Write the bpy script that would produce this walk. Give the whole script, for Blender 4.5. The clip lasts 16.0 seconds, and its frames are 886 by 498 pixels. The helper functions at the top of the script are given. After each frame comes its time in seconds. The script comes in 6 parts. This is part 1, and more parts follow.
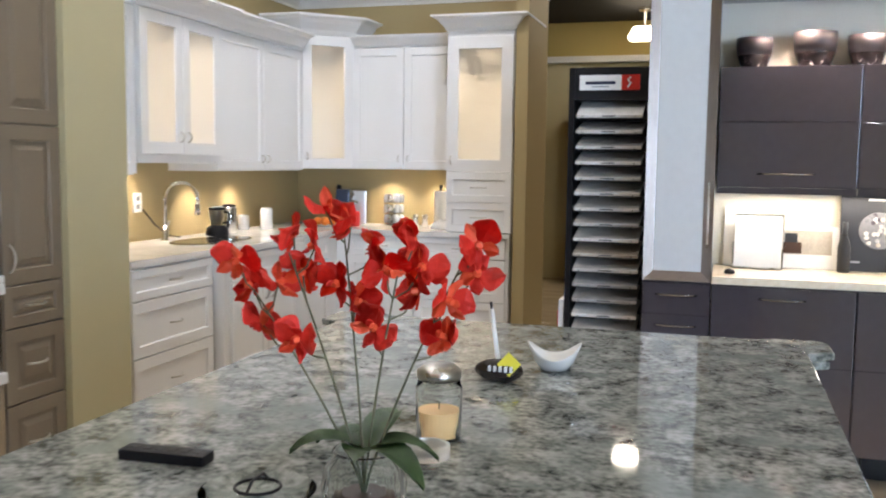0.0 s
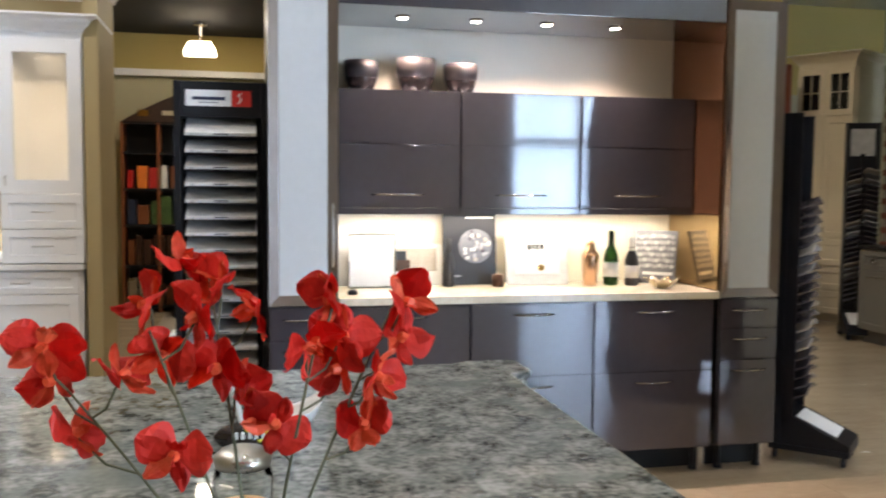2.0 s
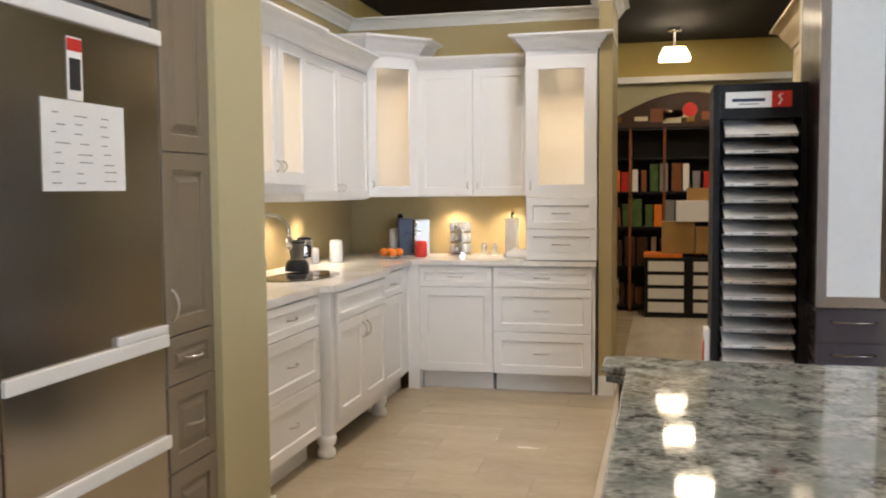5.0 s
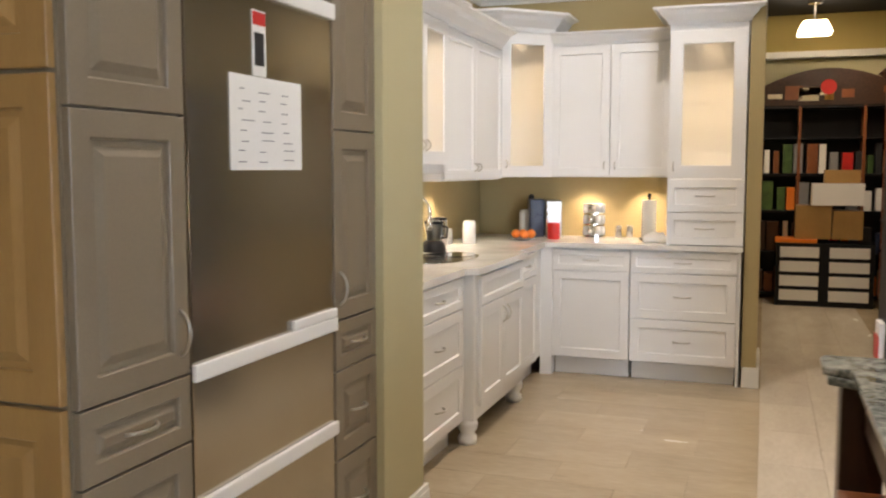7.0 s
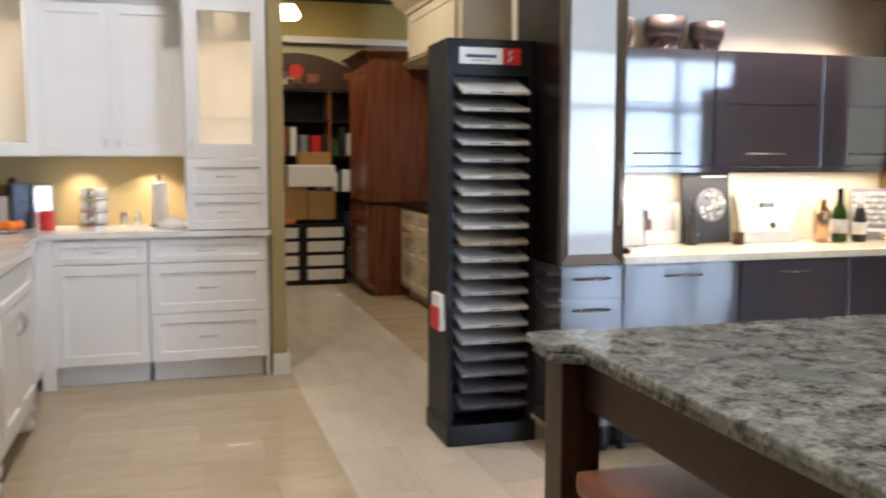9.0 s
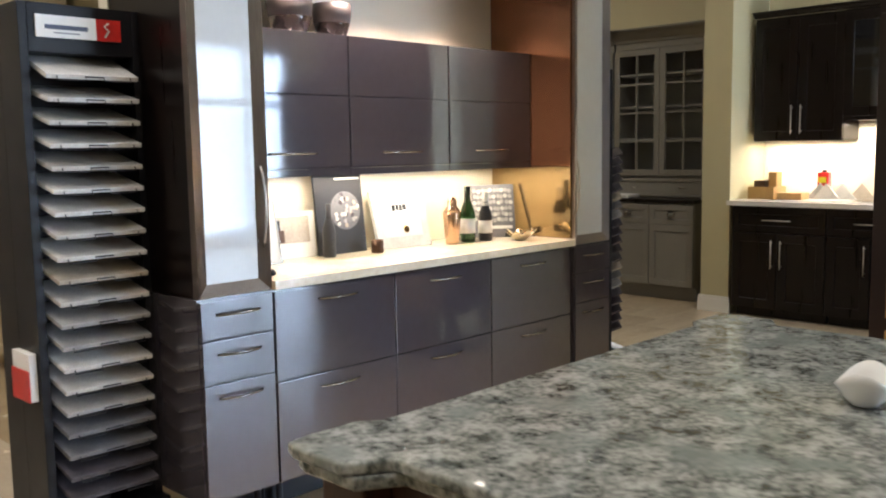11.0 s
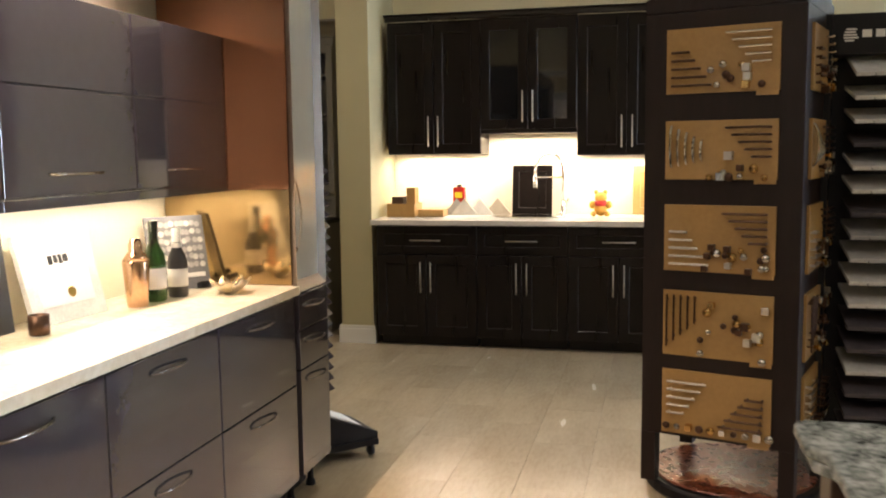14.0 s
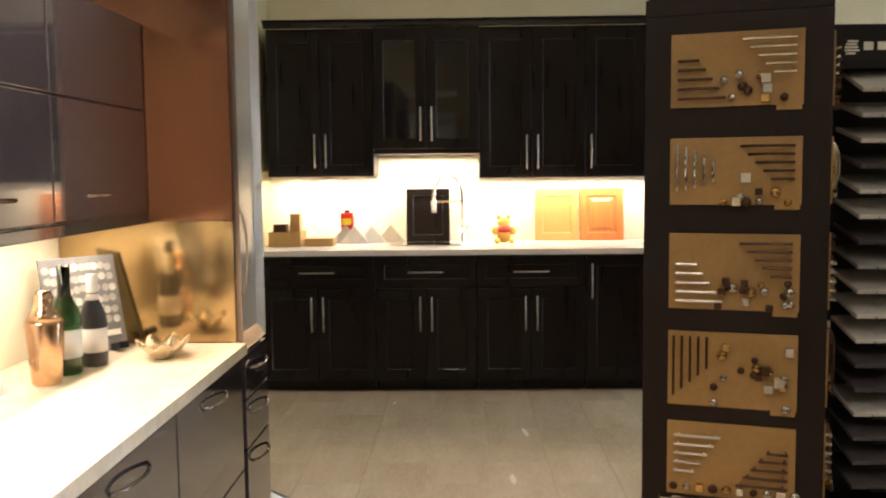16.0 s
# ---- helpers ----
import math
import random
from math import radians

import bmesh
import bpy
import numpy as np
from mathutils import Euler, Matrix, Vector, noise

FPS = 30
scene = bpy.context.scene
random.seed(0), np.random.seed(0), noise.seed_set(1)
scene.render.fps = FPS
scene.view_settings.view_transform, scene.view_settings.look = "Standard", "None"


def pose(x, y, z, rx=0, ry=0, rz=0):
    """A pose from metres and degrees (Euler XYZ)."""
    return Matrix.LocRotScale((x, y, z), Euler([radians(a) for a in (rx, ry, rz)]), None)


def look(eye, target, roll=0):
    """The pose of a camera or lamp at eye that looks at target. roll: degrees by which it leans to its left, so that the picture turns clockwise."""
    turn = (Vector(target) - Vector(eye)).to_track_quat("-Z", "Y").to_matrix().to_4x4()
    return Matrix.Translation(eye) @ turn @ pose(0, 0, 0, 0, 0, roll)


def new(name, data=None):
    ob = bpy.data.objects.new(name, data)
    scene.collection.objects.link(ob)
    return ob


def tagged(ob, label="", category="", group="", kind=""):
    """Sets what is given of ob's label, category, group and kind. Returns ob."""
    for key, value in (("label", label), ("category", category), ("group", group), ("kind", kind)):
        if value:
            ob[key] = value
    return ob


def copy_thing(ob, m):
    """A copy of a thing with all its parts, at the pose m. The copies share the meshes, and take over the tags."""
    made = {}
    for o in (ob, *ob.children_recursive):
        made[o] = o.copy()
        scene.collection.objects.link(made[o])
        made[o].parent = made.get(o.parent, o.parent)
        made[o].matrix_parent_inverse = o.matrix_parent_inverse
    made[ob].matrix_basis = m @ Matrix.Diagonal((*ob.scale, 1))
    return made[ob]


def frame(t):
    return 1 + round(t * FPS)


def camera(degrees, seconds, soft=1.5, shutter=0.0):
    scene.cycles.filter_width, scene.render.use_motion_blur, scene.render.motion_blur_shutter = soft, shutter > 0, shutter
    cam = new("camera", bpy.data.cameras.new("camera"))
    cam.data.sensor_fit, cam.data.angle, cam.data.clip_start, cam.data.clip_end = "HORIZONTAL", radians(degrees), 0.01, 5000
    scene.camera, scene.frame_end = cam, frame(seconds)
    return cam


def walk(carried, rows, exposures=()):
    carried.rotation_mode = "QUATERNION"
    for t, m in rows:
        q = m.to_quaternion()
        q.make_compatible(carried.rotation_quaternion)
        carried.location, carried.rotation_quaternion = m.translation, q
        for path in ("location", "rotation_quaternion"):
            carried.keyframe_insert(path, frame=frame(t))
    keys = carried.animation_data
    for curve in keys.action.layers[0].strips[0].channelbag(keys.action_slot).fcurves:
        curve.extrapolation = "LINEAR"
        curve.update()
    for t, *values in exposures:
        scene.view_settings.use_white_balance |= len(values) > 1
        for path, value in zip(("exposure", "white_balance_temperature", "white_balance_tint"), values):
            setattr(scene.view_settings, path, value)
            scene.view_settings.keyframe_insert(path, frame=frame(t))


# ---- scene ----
cam = camera(52.4, 16.0, 2.0, 0.5)
PATH = [
    (0, (-0.196, 0.709, 1.424), (-0.784, 2.611, 1.234), 0.7),
    (0.5, (-0.323, 0.868, 1.391), (-0.783, 2.806, 1.213), 0.5),
    (1, (-0.455, 0.922, 1.417), (-0.664, 2.902, 1.223), 0.8),
    (1.5, (-0.589, 0.954, 1.432), (-0.371, 2.936, 1.273), 0.3),
    (2, (-0.653, 0.936, 1.436), (-0.219, 2.883, 1.296), 0.5),
    (2.5, (-0.687, 0.86, 1.436), (-0.064, 2.757, 1.315), 1.2),
    (3, (-0.726, 0.767, 1.44), (-0.075, 2.652, 1.286), 1.4),
    (3.5, (-0.83, 0.70, 1.45), (-0.457, 2.657, 1.264), 0.8),
    (4, (-0.96, 0.68, 1.44), (-0.927, 2.673, 1.274), 0.1),
    (4.5, (-1.12, 0.76, 1.42), (-1.422, 2.733, 1.294), -0.5),
    (4.7, (-1.165, 0.773, 1.420), (-1.585, 2.724, 1.296), -0.5),
    (6.8, (-1.419, 0.818, 1.42), (-1.996, 2.727, 1.27), -0.4),
    (7, (-1.507, 0.849, 1.428), (-2.177, 2.725, 1.251), -0.0),
    (7.5, (-1.717, 0.926, 1.416), (-2.329, 2.82, 1.212), 0.2),
    (8, (-1.969, 0.987, 1.405), (-2.167, 2.966, 1.194), -0.9),
    (8.5, (-2.108, 1.106, 1.412), (-1.849, 3.073, 1.159), 0.2),
    (9, (-2.163, 1.326, 1.373), (-1.603, 3.235, 1.169), 0.1),
    (9.5, (-2.201, 1.578, 1.366), (-1.299, 3.352, 1.173), -0.0),
    (9.7, (-2.201, 1.671, 1.367), (-1.143, 3.357, 1.170), -0.1),
    (11.8, (-2.071, 2.625, 1.424), (-0.467, 3.8, 1.215), -0.7),
    (12, (-2.028, 2.746, 1.425), (-0.351, 3.816, 1.225), -0.5),
    (12.5, (-1.939, 2.979, 1.429), (-0.17, 3.891, 1.237), -0.3),
    (13, (-1.876, 3.24, 1.436), (0.001, 3.899, 1.233), -1.2),
    (13.5, (-1.783, 3.434, 1.431), (0.133, 3.958, 1.201), -1.3),
    (14, (-1.622, 3.615, 1.443), (0.312, 4.078, 1.227), -0.7),
    (14.5, (-1.489, 3.817, 1.439), (0.467, 4.187, 1.24), -0.5),
    (15, (-1.379, 4.023, 1.448), (0.597, 4.264, 1.251), -1.8),
    (15.5, (-1.219, 4.183, 1.442), (0.765, 4.349, 1.248), -1.5),
    (16, (-1.077, 4.312, 1.442), (0.915, 4.358, 1.272), -0.6),
]
walk(cam, [(t, look(eye, target, roll)) for t, eye, target, roll in PATH], [(0.0, -0.1, 5800, 15), (2.5, -0.1, 5900, 15), (4.5, -0.1, 6350, 16), (7.0, -0.05, 6650, 17), (7.8, 0.05, 6550, 17), (9.0, -0.1, 6000, 16), (12.0, 0.0, 6150, 14), (14.0, -0.07, 6550, 16), (16.0, -0.07, 6600, 16)])

# ---- world and light ----
CEIL = 3.9
world = bpy.data.worlds.new("sky")
scene.world = world
world.use_nodes = True
sky = world.node_tree.nodes.new("ShaderNodeTexSky")
sky.sky_type, sky.sun_disc, sky.sun_elevation, sky.sun_rotation = "NISHITA", False, radians(40), radians(200)
world.node_tree.links.new(sky.outputs[0], world.node_tree.nodes["Background"].inputs[0])
world.node_tree.nodes["Background"].inputs[1].default_value = 0.1

WARM, SPLASH, DAY = (1.0, 0.78, 0.50), (1.0, 0.85, 0.62), (0.66, 0.80, 1.0)


def area_lamp(name, m, w, h, power, colour, spread=180):
    data = bpy.data.lights.new(name, "AREA")
    data.shape, data.size, data.size_y, data.energy, data.color = "RECTANGLE", w, h, power, colour
    data.spread = radians(spread)
    ob = new(name, data)
    ob.matrix_world = m
    return ob


def spot_lamp(name, x, y, z, power, colour, angle=110):
    data = bpy.data.lights.new(name, "SPOT")
    data.energy, data.color, data.spot_size, data.spot_blend, data.shadow_soft_size = power, colour, radians(angle), 0.9, 0.025
    ob = new(name, data)
    ob.location = (x, y, z)
    return ob


# daylight in the shop window
area_lamp("window_daylight", pose(5.2, -4.17, 1.6, 90, 0, 0), 3.4, 2.8, 430, DAY)
# under the dark wall units, the grey wall units and the white ones
area_lamp("strip_light", pose(5.28, 5.28, 1.405), 0.05, 0.66, 12, SPLASH)
area_lamp("strip_light", pose(5.28, 4.56, 1.545), 0.05, 0.66, 12, SPLASH)
area_lamp("strip_light", pose(5.28, 3.62, 1.385), 0.05, 1.3, 20, SPLASH)
area_lamp("strip_light", pose(0.71, 5.42, 1.285), 1.8, 0.05, 11, SPLASH)
for wx, wy, wz in ((-2.75, 7.47, 1.36), (-2.32, 7.47, 1.36), (-3.48, 6.5, 1.345), (-3.48, 6.0, 1.345), (-3.48, 5.3, 1.44), (-3.48, 4.65, 1.325)):
    spot_lamp("puck_light", wx, wy, wz, 24, (1.0, 0.82, 0.58), 118)
SOFFIT_LAMPS = [(0.10 + i * 0.363, 5.25) for i in range(4)]
for wx, wy in SOFFIT_LAMPS:
    spot_lamp("downlight_beam", wx, wy, 2.222, 66, (1.0, 0.74, 0.56), 120)
# inside the glass-door towers
spot_lamp("cabinet_light", -1.87, 7.2, 2.29, 15, WARM, 150)
spot_lamp("cabinet_light", -3.2, 7.2, 2.36, 12, WARM, 150)
spot_lamp("cabinet_light", -3.42, 5.12, 2.215, 8, WARM, 150)
spot_lamp("cabinet_light", -3.42, 5.53, 2.215, 8, WARM, 150)
# ceiling lights
CEILING_LAMPS = [(-2.2, 5.7, 36), (-2.3, 3.4, 24), (-0.75, 2.7, 8), (-0.5, 4.6, 11), (3.6, 4.5, 19), (3.6, 6.9, 10), (-1.8, 0.4, 22), (1.2, 0.4, 12)]
for wx, wy, power in CEILING_LAMPS:
    area_lamp("ceiling_lamp_light", pose(wx, wy, CEIL - 0.025), 0.05, 0.14, power, (1.0, 0.92, 0.80), 150)
# added fill for the back room, apart from the pendant; no fixtures belong to it
for wx, wy in ((-0.9, 8.9), (-1.0, 10.6)):
    area_lamp("ceiling_lamp_light", pose(wx, wy, 3.12), 0.3, 0.3, 24, (1.0, 0.84, 0.58))
area_lamp("strip_light", pose(4.55, 9.75, 1.39), 0.8, 0.05, 6, SPLASH)
# added fill over the far cupboards, without a fixture of its own
area_lamp("ceiling_lamp_light", pose(3.6, 9.0, CEIL - 0.025), 0.3, 0.3, 26, (1.0, 0.84, 0.58))


# ---- materials ----
def mat(name, a, b=None, rough=0.5, metal=0.0, scale=8.0, fine=90.0, bump=0.0, spread=0.15, coat=0.0, stretch=(1, 1, 1), random_tint=0.0, detail=6.0, spec=0.5, trans=0.0, rough_var=0.08):
    """Two colours mixed by coarse and fine noise, with gloss and relief."""
    m = bpy.data.materials.new(name)
    m.use_nodes = True
    n, l = m.node_tree.nodes, m.node_tree.links
    p = n["Principled BSDF"]
    b = b or tuple(c * 0.82 for c in a)
    co = n.new("ShaderNodeTexCoord")
    mp = n.new("ShaderNodeMapping")
    mp.inputs["Scale"].default_value = stretch
    l.new(co.outputs["Object"], mp.inputs["Vector"])
    vec = mp.outputs["Vector"]
    if random_tint:
        info = n.new("ShaderNodeObjectInfo")
        add = n.new("ShaderNodeVectorMath")
        add.operation = "MULTIPLY_ADD"
        add.inputs[1].default_value = (37.0, 19.0, 11.0)
        l.new(info.outputs["Random"], add.inputs[0])
        l.new(vec, add.inputs[2])
        vec = add.outputs[0]
    big, small = n.new("ShaderNodeTexNoise"), n.new("ShaderNodeTexNoise")
    for node, sc in ((big, scale), (small, fine)):
        node.inputs["Scale"].default_value, node.inputs["Detail"].default_value = sc, detail
        l.new(vec, node.inputs["Vector"])
    mixf = n.new("ShaderNodeMath")
    mixf.operation = "MULTIPLY_ADD"
    mixf.inputs[1].default_value = 0.45
    l.new(small.outputs["Fac"], mixf.inputs[0])
    half = n.new("ShaderNodeMath")
    half.operation = "MULTIPLY"
    half.inputs[1].default_value = 0.55
    l.new(big.outputs["Fac"], half.inputs[0])
    l.new(half.outputs[0], mixf.inputs[2])
    ramp = n.new("ShaderNodeValToRGB")
    ramp.color_ramp.elements[0].position, ramp.color_ramp.elements[1].position = 0.5 - spread, 0.5 + spread
    ramp.color_ramp.elements[0].color, ramp.color_ramp.elements[1].color = (*b, 1), (*a, 1)
    l.new(mixf.outputs[0], ramp.inputs["Fac"])
    colour = ramp.outputs["Color"]
    if random_tint:
        hsv = n.new("ShaderNodeHueSaturation")
        rng = n.new("ShaderNodeMapRange")
        rng.inputs["To Min"].default_value, rng.inputs["To Max"].default_value = 1 - random_tint, 1 + random_tint
        l.new(info.outputs["Random"], rng.inputs["Value"])
        l.new(rng.outputs[0], hsv.inputs["Value"])
        l.new(colour, hsv.inputs["Color"])
        colour = hsv.outputs["Color"]
    l.new(colour, p.inputs["Base Color"])
    rr = n.new("ShaderNodeMapRange")
    rr.inputs["To Min"].default_value, rr.inputs["To Max"].default_value = max(0.0, rough - rough_var), rough + rough_var
    l.new(big.outputs["Fac"], rr.inputs["Value"])
    l.new(rr.outputs[0], p.inputs["Roughness"])
    p.inputs["Metallic"].default_value = metal
    p.inputs["Coat Weight"].default_value = coat
    p.inputs["Coat Roughness"].default_value = 0.04
    p.inputs["Specular IOR Level"].default_value = spec
    p.inputs["Transmission Weight"].default_value = trans
    if bump:
        bp = n.new("ShaderNodeBump")
        bp.inputs["Strength"].default_value, bp.inputs["Distance"].default_value = bump, 0.004
        l.new(small.outputs["Fac"], bp.inputs["Height"])
        l.new(bp.outputs[0], p.inputs["Normal"])
    return m


def glow(name, colour, strength):
    m = bpy.data.materials.new(name)
    m.use_nodes = True
    p = m.node_tree.nodes["Principled BSDF"]
    p.inputs["Base Color"].default_value = (*colour, 1)
    p.inputs["Emission Color"].default_value = (*colour, 1)
    p.inputs["Emission Strength"].default_value = strength
    return m


def glass_mat(name, colour, rough=0.02, ior=1.45):
    m = bpy.data.materials.new(name)
    m.use_nodes = True
    p = m.node_tree.nodes["Principled BSDF"]
    p.inputs["Base Color"].default_value = (*colour, 1)
    p.inputs["Roughness"].default_value = rough
    p.inputs["Transmission Weight"].default_value = 1.0
    p.inputs["IOR"].default_value = ior
    return m


def granite_mat():
    m = mat("grey_granite", (0.42, 0.43, 0.395), (0.06, 0.07, 0.062), rough=0.05, scale=17, fine=70, spread=0.11, detail=10, rough_var=0.02)
    n, l = m.node_tree.nodes, m.node_tree.links
    p = n["Principled BSDF"]
    old = p.inputs["Base Color"].links[0].from_socket
    co = n.new("ShaderNodeTexCoord")
    veins = n.new("ShaderNodeTexNoise")
    veins.inputs["Scale"].default_value, veins.inputs["Detail"].default_value, veins.inputs["Distortion"].default_value = 7.0, 12, 0.6
    l.new(co.outputs["Object"], veins.inputs["Vector"])
    r = n.new("ShaderNodeValToRGB")
    r.color_ramp.elements[0].position, r.color_ramp.elements[1].position = 0.52, 0.66
    r.color_ramp.elements[0].color, r.color_ramp.elements[1].color = (0, 0, 0, 1), (0.8, 0.8, 0.8, 1)
    l.new(veins.outputs["Fac"], r.inputs["Fac"])
    mx = n.new("ShaderNodeMix")
    mx.data_type = "RGBA"
    l.new(r.outputs["Color"], mx.inputs["Factor"])
    l.new(old, mx.inputs["A"])
    mx.inputs["B"].default_value = (0.23, 0.255, 0.235, 1)
    l.new(mx.outputs["Result"], p.inputs["Base Color"])
    return m


